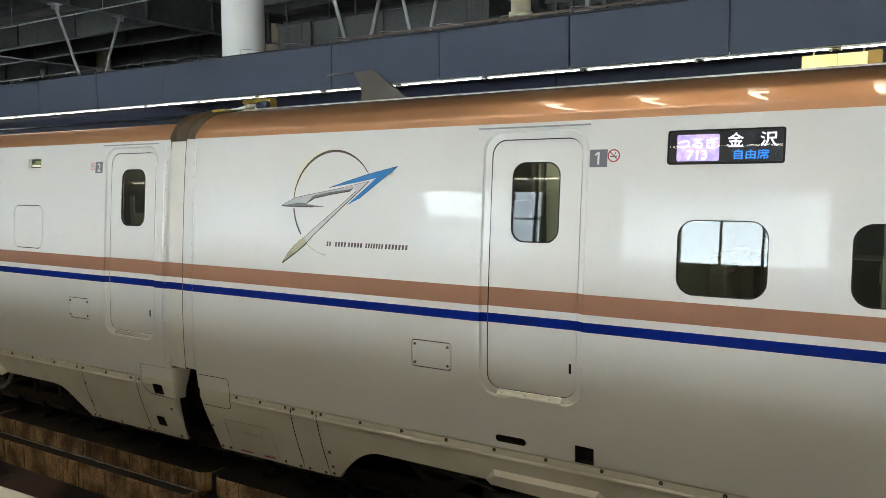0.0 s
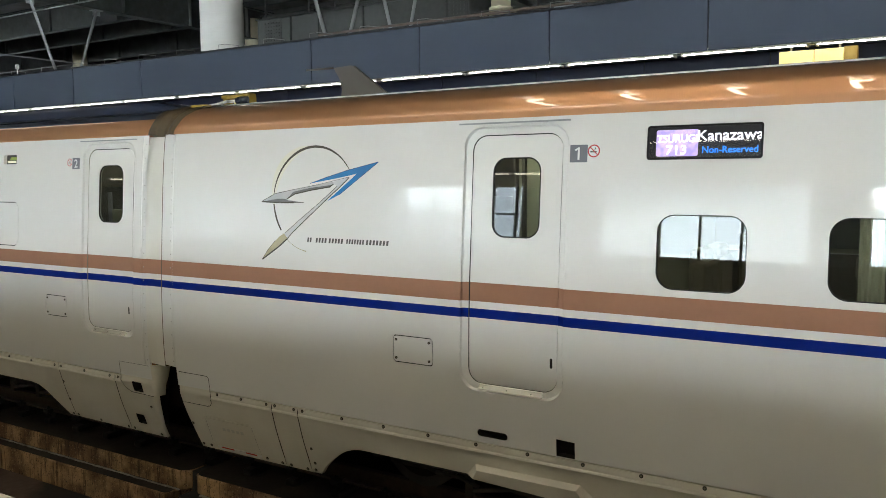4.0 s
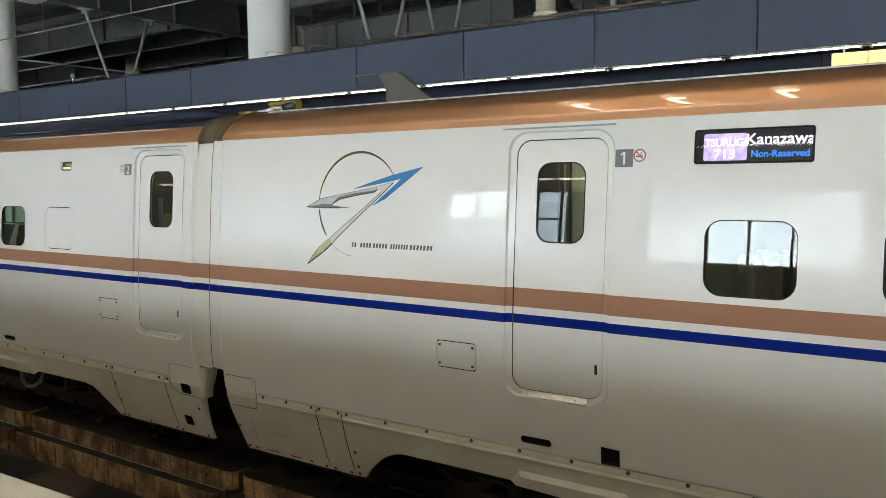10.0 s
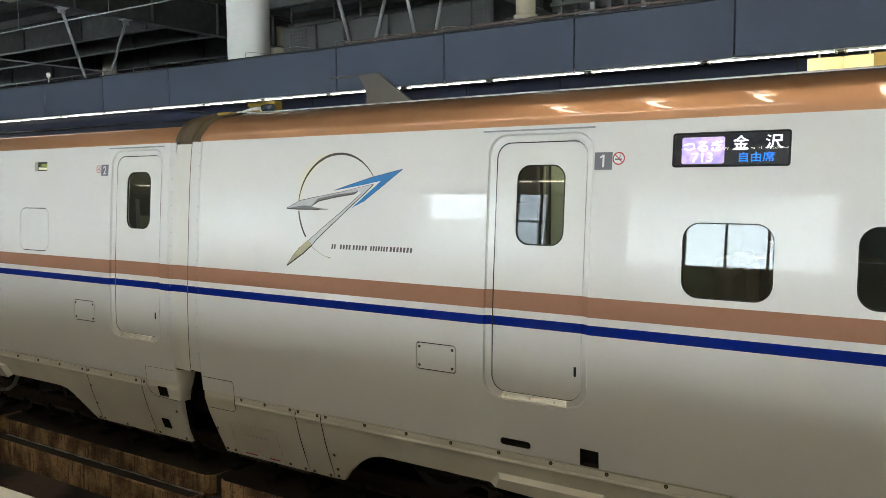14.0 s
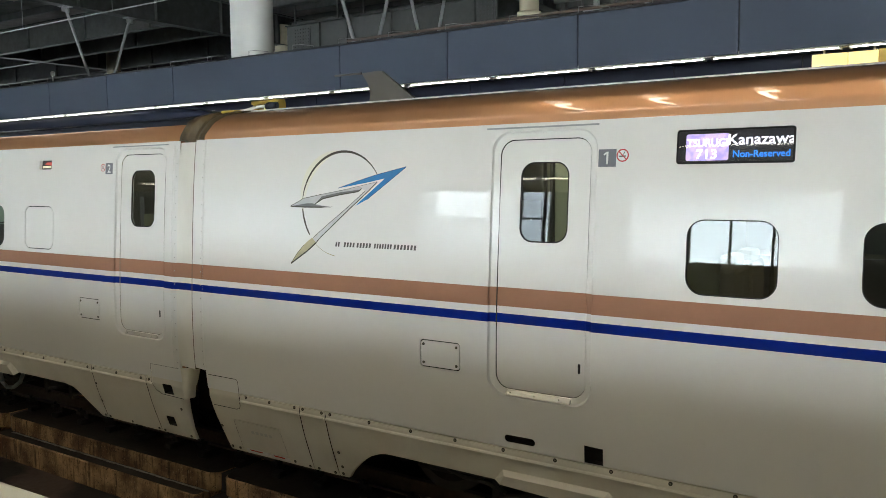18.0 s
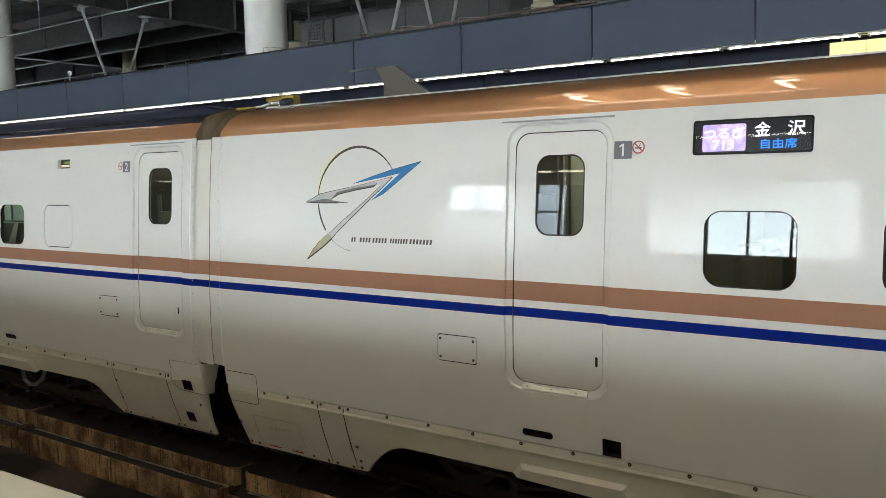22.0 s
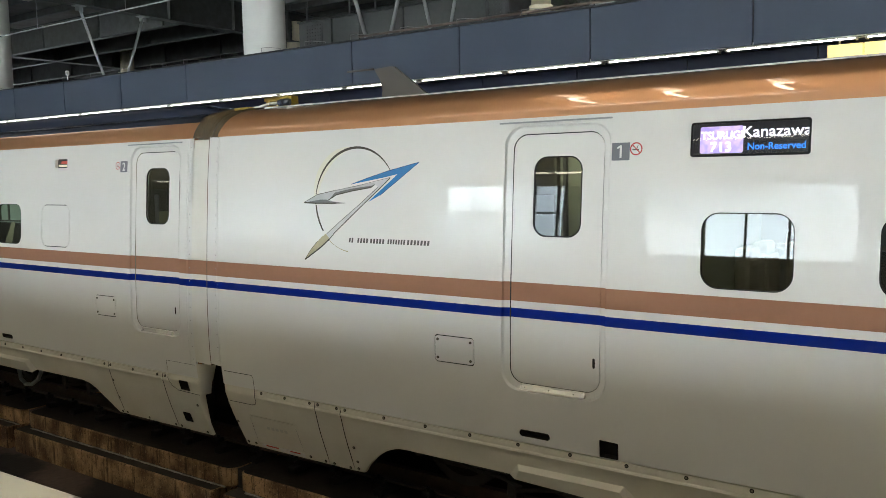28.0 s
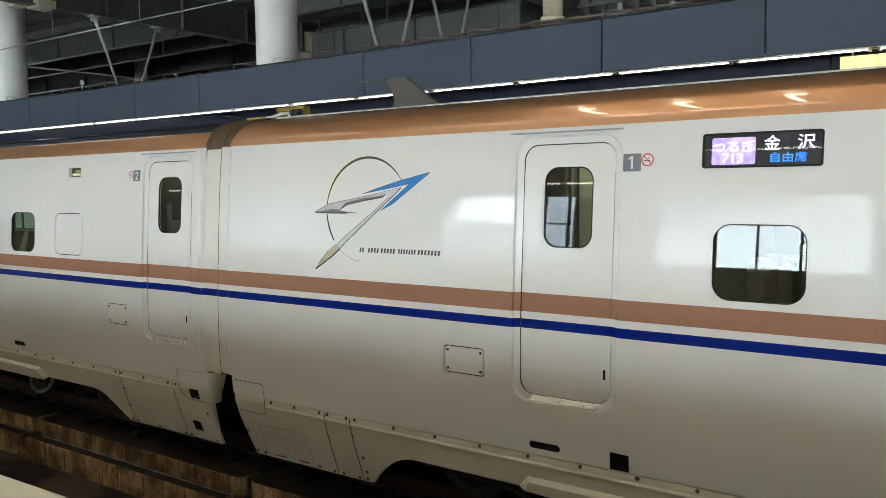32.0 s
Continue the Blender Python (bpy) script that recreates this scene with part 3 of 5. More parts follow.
def canopy(y, inward, name, label, reach, ceiling, height):
    """A canopy edge at y; inward is +1 or -1, the side where its platform lies."""
    c = base(name, label, "canopy", kind="structure")
    mesh = None
    for k in range(-14, 12):
        x = JOINT0 + k * PITCH
        if k == -4:
            continue
        if mesh is None:
            bm = box(0.008, PITCH - 0.008, -0.02, 0.02, 4.292, 4.958, 0.004)
            ob = part("fascia_panel", bm, FASCIA, c)
            mesh = ob.data
        else:
            ob = new("fascia_panel", mesh)
            ob.parent = c
        ob.location = (x, y, 0)
        if k == -5:
            ob.data = ob.data.copy()
            for v in ob.data.vertices:
                if v.co.x > PITCH / 2:
                    v.co.x += PITCH
    part("fascia_backing", box(X0, X1, min(y + inward * 0.03, y + inward * 0.10), max(y + inward * 0.03, y + inward * 0.10), 4.28, 4.95), FASCIA_DARK, c)
    part("fascia_cap", box(X0, X1, y - 0.04, y + 0.14, 4.962, 4.985, 0.004), FASCIA_DARK, c)
    a, b = sorted((y + inward * 0.12, y + inward * reach))
    part("canopy_roof", box(X0, X1, a, b, height + 0.10, height + 0.18), DECK, c)
    part("canopy_ceiling", box(X0, X1, a, b, height, height + 0.04), ceiling, c)
    return c


canopy(4.50, 1, "canopy_far", "canopy with slate blue fascia panels over the far platform", 7.6, NAVY, 4.34)
canopy(-4.25, -1, "canopy_near", "canopy with slate blue fascia panels over the platform", 9.0, PALE_CEILING, 4.72)


def tube_lamp(twin):
    glow = TUBE if twin else FAR_TUBE
    lamp = base("tube_lamp", "bare white fluorescent tube under the canopy edge", "lamp", group="tube lamps under the canopy")
    part("channel", box(-0.729, 0.729, -0.055, 0.125, 4.282, 4.325, 0.004), CHANNEL, lamp)
    rod_part("tube", (-0.665, 0, 4.268), (0.665, 0, 4.268), 0.0145 if twin else 0.009, glow, lamp, n=10)
    if twin:
        rod_part("tube", (-0.665, 0.07, 4.268), (0.665, 0.07, 4.268), 0.0145, TUBE, lamp, n=10)
    for s in (-0.45, 0.45):
        rod_part("hanger", (s, 0.03, 4.32), (s, 0.03, 4.34 if not twin else 4.722), 0.008, CHANNEL, lamp, n=6)
    for s in (-0.68, 0.68):
        part("holder", box(s - 0.012, s + 0.012, -0.02, 0.09, 4.252, 4.286, 0.003), CHANNEL, lamp)
    return lamp


lamp0 = tube_lamp(False)
lamp2 = tube_lamp(True)
lamp2.location = (-2.0, -4.42, 0)
lamp0.location = (-0.2035 * 9.8, 4.56, 0)
for k in range(-17, 9):
    if k:
        copy_thing(lamp0, Matrix.Translation((-0.2035 * 9.8 + k * 1.46, 4.56, 0)))
for k in range(-11, 4):
    if k:
        copy_thing(lamp2, Matrix.Translation((-2.0 + k * 1.46, -4.42, 0)))
# rows of tubes along the platform under the near canopy
for y, x0, step, n in ((-7.75, -14.72, 1.46, 14), (-8.25, -26.2, 2.0, 5)):
    for k in range(n):
        copy_thing(lamp2, Matrix.Translation((x0 + step * k, y, 0)))

# navy soffit band behind the tubes, in panels
band = base("soffit_band", "navy panelled beam cover under the canopy", "beam cover", kind="structure")
for k in range(-14, 12):
    x = -0.1722 * 10.6 + k * 1.56
    part("soffit_panel", box(x + 0.006, x + 1.554, 5.35, 5.39, 3.70, 4.335, 0.004), NAVY, band)
part("soffit_backing", box(X0, X1, 5.395, 5.43, 3.72, 4.335), FASCIA_DARK, band)

# lit yellow hanging signs
sign = base("hanging_sign", "lit yellow hanging station sign in two panels", "sign")
part("sign_panel", box(-1.62, -1.262, 4.70, 4.78, 3.90, 4.235, 0.006), SIGN_YELLOW, sign)
part("sign_panel", box(-1.252, -0.96, 4.70, 4.78, 3.90, 4.235, 0.006), SIGN_YELLOW, sign)
part("sign_edge", box(-0.955, -0.82, 4.70, 4.80, 3.90, 4.245, 0.006), SIGN_GOLD, sign, "golden sign side cheek")
for x in (-1.5, -1.0):
    rod_part("hanger", (x, 4.74, 4.23), (x, 4.74, 4.34), 0.012, CHANNEL, sign)
sign2 = base("hanging_sign", "narrow yellow hanging sign under the canopy", "sign")
part("sign_panel", box(-10.27, -9.98, 4.72, 4.78, 3.95, 4.20, 0.006), SIGN_YELLOW, sign2)
part("sign_edge", box(-9.95, -9.82, 4.72, 4.80, 3.95, 4.21, 0.006), SIGN_GOLD, sign2)
for x in (-10.22, -10.02):
    rod_part("hanger", (x, 4.75, 4.19), (x, 4.75, 4.34), 0.012, CHANNEL, sign2)


# ---- wire brackets and a small camera on the fascia top
def bracket():
    b = base("wire_bracket", "bent galvanised wire bracket on the fascia top", "bracket", group="wire brackets on the fascia")
    pipe_part("wire", [(0, 0, 4.98), (0, 0, 5.068), (0.12, 0.02, 5.072), (0.40, 0.05, 5.03), (0.40, 0.05, 4.98)], 0.0048, WIRE, b, n=6)
    part("foot", box(-0.03, 0.03, -0.02, 0.03, 4.978, 4.99, 0.002), WIRE, b)
    return b


bracket0 = bracket()
bracket0.location = (-0.8603 * 9.75, 4.52, 0)
for k in range(-12, 7):
    if k:
        copy_thing(bracket0, Matrix.Translation((-0.8603 * 9.75 + k * 1.0 + 0.03 * math.sin(k * 5), 4.52, 0)))
guard = base("small_camera", "small white rounded camera on a stalk", "camera")
rod_part("stalk", (-16.25, 4.55, 4.98), (-16.25, 4.55, 5.12), 0.012, COLUMN, guard)
bm = rod((-16.25, 4.55, 5.10), (-16.25, 4.55, 5.20), 0.040, 14)
bmesh.ops.bevel(bm, geom=list(bm.edges), offset=0.012, segments=2, affect="EDGES")
part("housing", bm, COLUMN, guard, smooth=True)

# ---- cable rack with boxes on the canopy
rack = base("cable_rack", "grey cable rack with small junction boxes on the canopy", "cable rack")
rod_part("rail", (-9.0, 6.1, 5.16), (3.0, 6.1, 5.16), 0.03, STRUT, rack)
rod_part("rail", (-9.0, 6.35, 5.20), (3.0, 6.35, 5.20), 0.025, CREAM, rack)
for k in range(7):
    rod_part("leg", (-8.8 + 1.9 * k, 6.1, 4.50), (-8.8 + 1.9 * k, 6.1, 5.16), 0.025, STRUT, rack)
for X, w, h in ((-0.425, 0.30, 0.16), (-0.36, 0.30, 0.14)):
    x = X * 11.3
    part("junction_box", box(x - w / 2, x + w / 2, 5.98, 6.2, 5.17, 5.17 + h, 0.01), STRUT, rack)
frame_stand = base("equipment_frame", "dark steel equipment frame on the canopy", "frame")
for k in range(7):
    x = -5.55 + 0.27 * k
    part("post", box(x - 0.035, x + 0.035, 6.6, 6.68, 4.44, 7.4), GIRDER_PALE if k % 3 == 1 else STRUT if k % 3 == 2 else GIRDER, frame_stand)
for z in (5.62, 6.1):
    part("crossbar", box(-5.7, -3.75, 6.56, 6.598, z, z + 0.05), GIRDER_PALE, frame_stand)
for y, z in ((5.6, 5.20), (5.7, 5.28)):
    p = base("service_pipe", "brown painted service pipe along the canopy", "pipe")
    rod_part("pipe", (-9.2, y, z), (3.0, y, z + 0.02), 0.022, RUSTY, p)
    for k in range(5):
        rod_part("support", (-8.6 + 2.7 * k, y, 4.45), (-8.6 + 2.7 * k, y, z - 0.02), 0.014, RUSTY, p, n=8)
post = base("column", "cream painted round column on a square foot", "column", group="cream columns", at=(-5.865, 6.05, 0))
rod_part("shaft", (0, 0, 5.42), (0, 0, 9.0), 0.150, CREAM, post, n=28)
rod_part("collar", (0, 0, 5.34), (0, 0, 5.42), 0.185, CREAM, post, n=28)
part("foot", box(-0.27, 0.27, -0.2, 0.2, 4.45, 5.34, 0.015), CREAM, post)

# ---- columns of the far platform
for x, y, r in ((-11.68, 5.85, 0.40), (-21.7, 5.85, 0.40)):
    c = base("column", "tall round white painted steel column", "column", group="white columns of the far platform", at=(x, y, 0))
    rod_part("shaft", (0, 0, 1.25), (0, 0, 9.0), r, COLUMN, c, n=40)
    rod_part("collar", (0, 0, 4.95), (0, 0, 5.02), r + 0.04, COLUMN, c, n=40)
head = base("column_head", "cream painted steel bracket at the column's top", "bracket")
part("arm", box(-23.2, -19.9, 5.68, 6.02, 7.60, 7.80, 0.02), CREAM, head)
part("seat_plate", box(-20.3, -19.75, 5.62, 6.08, 7.40, 7.596, 0.01), CREAM, head)
# ---- distant cream columns
for X, top in ((-1.445, 8.2), (-0.981, 8.15)):
    c = base("column", "cream painted round column standing further back", "column", group="cream columns", at=(X * 20.5, 15.25, 0))
    rod_part("shaft", (0, 0, 1.0), (0, 0, top), 0.27, CREAM, c, n=24)
    rod_part("foot_collar", (0, 0, 7.0), (0, 0, 7.25), 0.36, CREAM, c, n=24)


# ---- roof steel
def girder(x0, x1, y0, y1, z0, z1, name, label, flange=0.32, along="x", stiff=2.0, paint=None):
    g = base(name, label, "girder", kind="structure")
    if along == "x":
        yc = (y0 + y1) / 2
        part("web", box(x0, x1, yc - 0.012, yc + 0.012, z0 + 0.03, z1 - 0.03), paint or GIRDER, g)
        part("lower_flange", box(x0, x1, yc - flange / 2, yc + flange / 2, z0, z0 + 0.028, 0.004), paint or GIRDER, g)
        part("upper_flange", box(x0, x1, yc - flange / 2, yc + flange / 2, z1 - 0.028, z1, 0.004), paint or GIRDER, g)
        x = x0 + stiff / 2
        while x < x1:
            part("stiffener", box(x - 0.008, x + 0.008, yc - flange * 0.42, yc - 0.014, z0 + 0.03, z1 - 0.03), paint or GIRDER, g)
            x += stiff
    else:
        xc = (x0 + x1) / 2
        part("web", box(xc - 0.012, xc + 0.012, y0, y1, z0 + 0.03, z1 - 0.03), paint or GIRDER, g)
        part("lower_flange", box(xc - flange / 2, xc + flange / 2, y0, y1, z0, z0 + 0.028, 0.004), paint or GIRDER, g)
        part("upper_flange", box(xc - flange / 2, xc + flange / 2, y0, y1, z1 - 0.028, z1, 0.004), paint or GIRDER, g)
        y = y0 + stiff / 2
        while y < y1:
            part("stiffener", box(xc + 0.014, xc + flange * 0.42, y - 0.008, y + 0.008, z0 + 0.03, z1 - 0.03), paint or GIRDER, g)
            y += stiff
    return g


STEEL_LABEL = "dark grey green riveted roof girder"
for k, x in enumerate((-40.0, -30.0, -20.0, -10.0, 0.0, 10.0, 20.0)):
    girder(x - 0.2, x + 0.2, -20, 24, 7.45, 8.45, "roof_girder", STEEL_LABEL, along="y", stiff=2.4)
for x0, x1, y, z0, z1 in ((X0 + 1, -20.2, 10.6, 7.46, 8.3), (-15.9, -10.2, 10.6, 7.46, 8.3), (-9.8, 40, 10.6, 7.46, 8.3), (X0 + 1, -20.2, 12.5, 7.47, 8.4),
                          (X0 + 1, 40, 18.6, 7.4, 8.4), (X0 + 1, 40, -4.0, 7.9, 8.6), (X0 + 1, 40, 15.6, 7.5, 8.3)):
    girder(x0, x1, y - 0.2, y + 0.2, z0, z1, "roof_girder", STEEL_LABEL, along="x", stiff=3.3, flange=0.2)
for x0, x1, xs in ((-15.75, -13.65, -15.2), (-13.4, -9.25, -9.6)):
    low = girder(x0, x1, 10.85, 11.15, 6.2, 7.02, "roof_girder", "deep grey green girder with a bolted splice plate", along="x", stiff=2.4, flange=0.2, paint=GIRDER_PALE)
    part("splice_plate", box(xs - 0.30, xs + 0.30, 10.965, 10.985, 6.28, 6.95), GIRDER_PALE, low)
    bolt = rod_part("bolt", (0, 0, 0), (0, 0.02, 0), 0.022, GIRDER, low, n=8)
    bolt.location = (xs - 0.24, 10.945, 6.34)
    for i in range(6):
        for j in range(7):
            if i or j:
                ob = new("bolt", bolt.data)
                ob.parent = low
                ob.location = (xs - 0.24 + 0.096 * i, 10.945, 6.34 + 0.09 * j)
    for x in (x0 + 0.3, x1 - 0.3):
        rod_part("hanger_rod", (x, 11.0, 7.02), (x, 11.0, 9.2), 0.03, GIRDER, low, n=8)
roof_deck = base("roof", "dark corrugated station roof decking", "roof", kind="structure")
part("roof_sheet", box(X0, 42, -20.5, 24.5, 9.2, 9.35), DECK, roof_deck)
for k in range(26):
    y = -19 + k * 1.7
    part("purlin", box(X0, 42, y - 0.04, y + 0.04, 8.95, 9.2), GIRDER, roof_deck)

# V struts from the canopy up to the roof steel
for x, yb, zb, yl, yr in ((-20.0, 8.21, 4.85, 7.25, 9.16), (-10.0, 7.22, 4.78, 6.0, 8.27), (-10.0, 9.37, 5.10, 8.41, 10.16)):
    v = base("v_strut", "pair of light grey pipe struts in a V", "strut", group="V struts above the canopy")
    for yt in (yl, yr):
        rod_part("strut", (x, yb + (0.05 if yt > yb else -0.05), zb), (x, yt, 7.40), 0.037, STRUT, v, n=14)
        part("gusset", box(x - 0.015, x + 0.015, yt - 0.11, yt + 0.11, 7.30, 7.446, 0.004), STRUT, v)
        part("foot_plate", box(x - 0.12, x + 0.12, yt - 0.14, yt + 0.14, 7.425, 7.448), STRUT, v)
    part("shoe", box(x - 0.07, x + 0.07, yb - 0.16, yb + 0.16, 4.521, zb + 0.05, 0.006), STRUT, v)
# conduit along the roof steel
conduit = base("conduit", "thin grey conduit hung along the roof steel", "pipe")
rod_part("pipe", (-40, 5.3, 6.44), (-11.0, 5.3, 6.44), 0.014, STRUT, conduit)
for k in range(9):
    rod_part("hanger", (-39 + k * 3.4, 5.3, 6.44), (-39 + k * 3.4, 5.3, 9.2), 0.008, STRUT, conduit, n=6)

# lamps of the high roof over the tracks: cross tubes, and one long row
def roof_lamp():
    lamp = base("roof_lamp", "white tube lamp hung from the station roof", "lamp", group="lamps of the high roof")
    part("housing", box(-0.06, 0.06, -1.62, 1.55, 8.355, 8.41, 0.006), CHANNEL, lamp)
    for y0, y1 in ((-1.58, -0.78), (-0.74, 0.06)):
        rod_part("tube", (0, y0, 8.31), (0, y1, 8.31), 0.042, HIGH_TUBE, lamp, n=12)
    for y in (0.10, 0.45, 0.85, 1.40):
        rod_part("tube", (-0.04, y, 8.31), (0.20, y, 8.31), 0.05, HIGH_TUBE, lamp, n=12)
        part("holder", box(-0.06, 0.28, y - 0.03, y + 0.03, 8.356, 8.38, 0.004), CHANNEL, lamp)
    for y in (-1.2, 1.1):
        rod_part("hanger", (0, y, 8.41), (0, y, 9.205), 0.010, CHANNEL, lamp, n=6)
    return lamp


high = roof_lamp()
high.location = (-0.92, -2.17, 0)
for k in range(-3, 4):
    if k:
        copy_thing(high, Matrix.Translation((-0.92 + 1.40 * k, -2.17, 0)))
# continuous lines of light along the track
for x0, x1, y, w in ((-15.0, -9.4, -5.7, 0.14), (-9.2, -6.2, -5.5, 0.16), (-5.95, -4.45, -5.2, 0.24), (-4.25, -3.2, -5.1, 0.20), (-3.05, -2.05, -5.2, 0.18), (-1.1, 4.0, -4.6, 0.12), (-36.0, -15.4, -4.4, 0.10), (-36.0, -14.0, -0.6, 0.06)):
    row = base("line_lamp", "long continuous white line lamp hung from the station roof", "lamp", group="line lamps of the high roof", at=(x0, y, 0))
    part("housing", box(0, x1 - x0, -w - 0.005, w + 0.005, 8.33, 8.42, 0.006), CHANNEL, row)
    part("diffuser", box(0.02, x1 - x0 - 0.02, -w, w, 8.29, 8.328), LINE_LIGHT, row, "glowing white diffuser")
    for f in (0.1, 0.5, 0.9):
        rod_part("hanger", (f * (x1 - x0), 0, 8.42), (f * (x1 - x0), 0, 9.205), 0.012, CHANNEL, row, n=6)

# ---- walls that close the hall
wall_far = base("wall_north", "plain dull grey wall across the hall", "wall", kind="structure")
part("wall_sheet", box(X0, X1, 23.6, 23.9, -0.9, 9.3), DULL_WALL, wall_far)

wall_back = base("wall_south", "pale station wall with tall glazed windows", "wall", kind="structure")
WY = -20.0
Z_LO, Z_HI = 2.77, 6.15
part("wall_sheet", box(X0, X1, WY - 0.3, WY, -0.9, Z_LO), WALL, wall_back)
part("wall_sheet", box(X0, X1, WY - 0.3, WY, Z_HI, 6.9), WALL, wall_back)
# Unseen slot below this sheet, added to let daylight onto the far fascia.
part("wall_sheet", box(X0, X1, WY - 0.3, WY, 7.42, 9.3), WALL, wall_back)
for k in range(31):
    part("clerestory_mullion", box(X0 + 3 * k - 0.06, X0 + 3 * k + 0.06, WY - 0.2, WY - 0.1, 6.9, 7.42), MULLION, wall_back)
BAYS = [(-46.0, -38.5), (-31.0, -23.5), (-18.1, -12.45), (-9.5, -3.2), (-1.6, 4.7)]
CLEAR_PANES = {-18.1: (), -9.5: (), -1.6: ((0, 1), (1, 1), (3, 1)), -31.0: (), -46.0: ()}
FILM_PANES = {-18.1: ((1, 1), (2, 1)), -31.0: (), -46.0: ((2, 1), (3, 1)), -9.5: tuple((i, 0) for i in range(6)) + ((4, 1), (5, 1)), -1.6: tuple((i, 0) for i in range(6))}
for a, b in zip([X0] + [q[1] for q in BAYS], [q[0] for q in BAYS] + [X1]):
    if b > a:
        part("wall_pier", box(a, b, WY - 0.3, WY, Z_LO, Z_HI), WALL, wall_back)
for a, b in BAYS:
    ROWS_Z = (Z_LO + 0.04, 4.85 if a > -3 else 4.56 if a > -10 else 4.46, Z_HI - 0.04)
    w = base("window", "tall glazed window with grey mullions", "window", kind="structure")
    posts = (a, a + 0.7, a + 1.95, a + 3.2, a + 4.45, a + 5.4, b)
    for x in posts:
        hw = 0.038 if a > -10 else 0.055
        part("mullion", box(x - hw, x + hw, WY - 0.2, WY - 0.1, Z_LO, Z_HI), MULLION, w)
    for z in ROWS_Z:
        part("transom", box(a + 0.045, b - 0.045, WY - 0.195, WY - 0.105, z - 0.04, z + 0.04), MULLION, w)
    # unseen panes dimmed by degrees to set their reflections, a few of them clear
    for i in range(6):
        for j in range(2):
            if (i, j) not in CLEAR_PANES[a]:
                film = (i, j) in FILM_PANES[a]
                g = part("half_dimmed_pane" if film else "strongly_dimmed_pane", box(posts[i] + hw + 0.01, posts[i + 1] - hw - 0.01, WY - 0.156, WY - 0.150, ROWS_Z[j] + 0.045, ROWS_Z[j + 1] - 0.045),
                         (THIN_FILM if a < -10 else FILM) if film else STRONG_DIM, w, "unseen pane, partly dimmed to shape the reflection" if film else "unseen pane, strongly dimmed to shape the reflection")
                # Only these panes also cut the daylight that falls on the left.
                g.visible_shadow = a < -20 or (a < -10 and j == 0)
sky_sheet = part("backdrop", box(X0, X1, WY - 1.3, WY - 1.2, Z_LO - 2, 9.2), DAYLIGHT)
tagged(sky_sheet, "bright overcast sky outside the station windows", "sky", kind="structure")


wall_end = base("wall_west", "plain wall and gable across the hall end", "wall", kind="structure")
part("wall_sheet", box(X0 - 0.3, X0, -20.3, 3.6, -0.9, 9.3), DULL_WALL, wall_end)
part("gable", box(X0 - 0.3, X0, 3.6, 23.9, 5.9, 9.3), DECK, wall_end)
end_sky = part("backdrop", box(X0 - 1.2, X0 - 1.1, 2.5, 34, -0.83, 12), GATE_DAYLIGHT)
tagged(end_sky, "dim grey daylight beyond the far end of the hall", "sky", kind="structure")

# ---------------------------------------------------------------- the train
ROOF = [(0.1268, 3.30), (0.141, 3.36), (0.170, 3.42), (0.205, 3.470), (0.265, 3.512), (0.35, 3.548), (0.45, 3.573), (0.58, 3.592)]
CREST = [(0.58, 3.592), (0.75, 3.606), (1.0, 3.617), (1.35, 3.622), (1.69, 3.623)]


def extrude_profile(name, pts, x0, x1, mat, parent, label="", lean0=0.0, lean1=0.0):
    bm = bmesh.new()
    a = [bm.verts.new((x0 + lean0 * max(0, z - 3.33), y, z)) for y, z in pts]
    b = [bm.verts.new((x1 + lean1 * max(0, z - 3.33), y, z)) for y, z in pts]
    for k in range(len(pts) - 1):
        bm.faces.new((a[k], b[k], b[k + 1], a[k + 1]))
    mesh = bpy.data.meshes.new(name)
    for f in bm.faces:
        f.normal_update()
        f.smooth = True
    bm.to_mesh(mesh)
    bm.free()
    return link_mesh(name, mesh, mat, parent, label)


def spline(pts, n=6):
    out = []
    for i in range(len(pts) - 1):
        p = [Vector(pts[max(0, min(len(pts) - 1, j))]) for j in (i - 1, i, i + 1, i + 2)]
        for k in range(n):
            s = k / n
            out.append(0.5 * ((2 * p[1]) + (p[2] - p[0]) * s + (2 * p[0] - 5 * p[1] + 4 * p[2] - p[3]) * s**2 + (3 * p[1] - p[0] - 3 * p[2] + p[3]) * s**3))
    return [tuple(v) for v in out] + [tuple(pts[-1])]


def rounded_window(car, x0, x1, z0, z1, r=0.115):
    """A sealed side window: black gasket, tinted pane."""
    o = 0.058
    ring_out, ring_in = rounded(x0 - o, x1 + o, z0 - 0.043, z1 + o, r + o), rounded(x0, x1, z0, z1, r)
    w = skin("window", rounded(x0, x1, z0, z1, r), BLACK, car, [rounded(x0 + 0.006, x1 - 0.006, z0 + 0.006, z1 - 0.006, r - 0.005)],
             depth=0.0035, rim=0.03, hole_rim=0.02, label="rounded window in a black rubber gasket")
    ring("window_frame", ring_out, ring_in, WHITE, w, 0.0, 0.0016, "shallow ivory dish round the window")
    g = skin("pane", rounded(x0 + 0.007, x1 - 0.007, z0 + 0.007, z1 - 0.007, r - 0.006), GLASS, w, depth=0.009, label="dark tinted reflecting pane")
    g.visible_shadow = False
    return w


CUTS = STRIPES


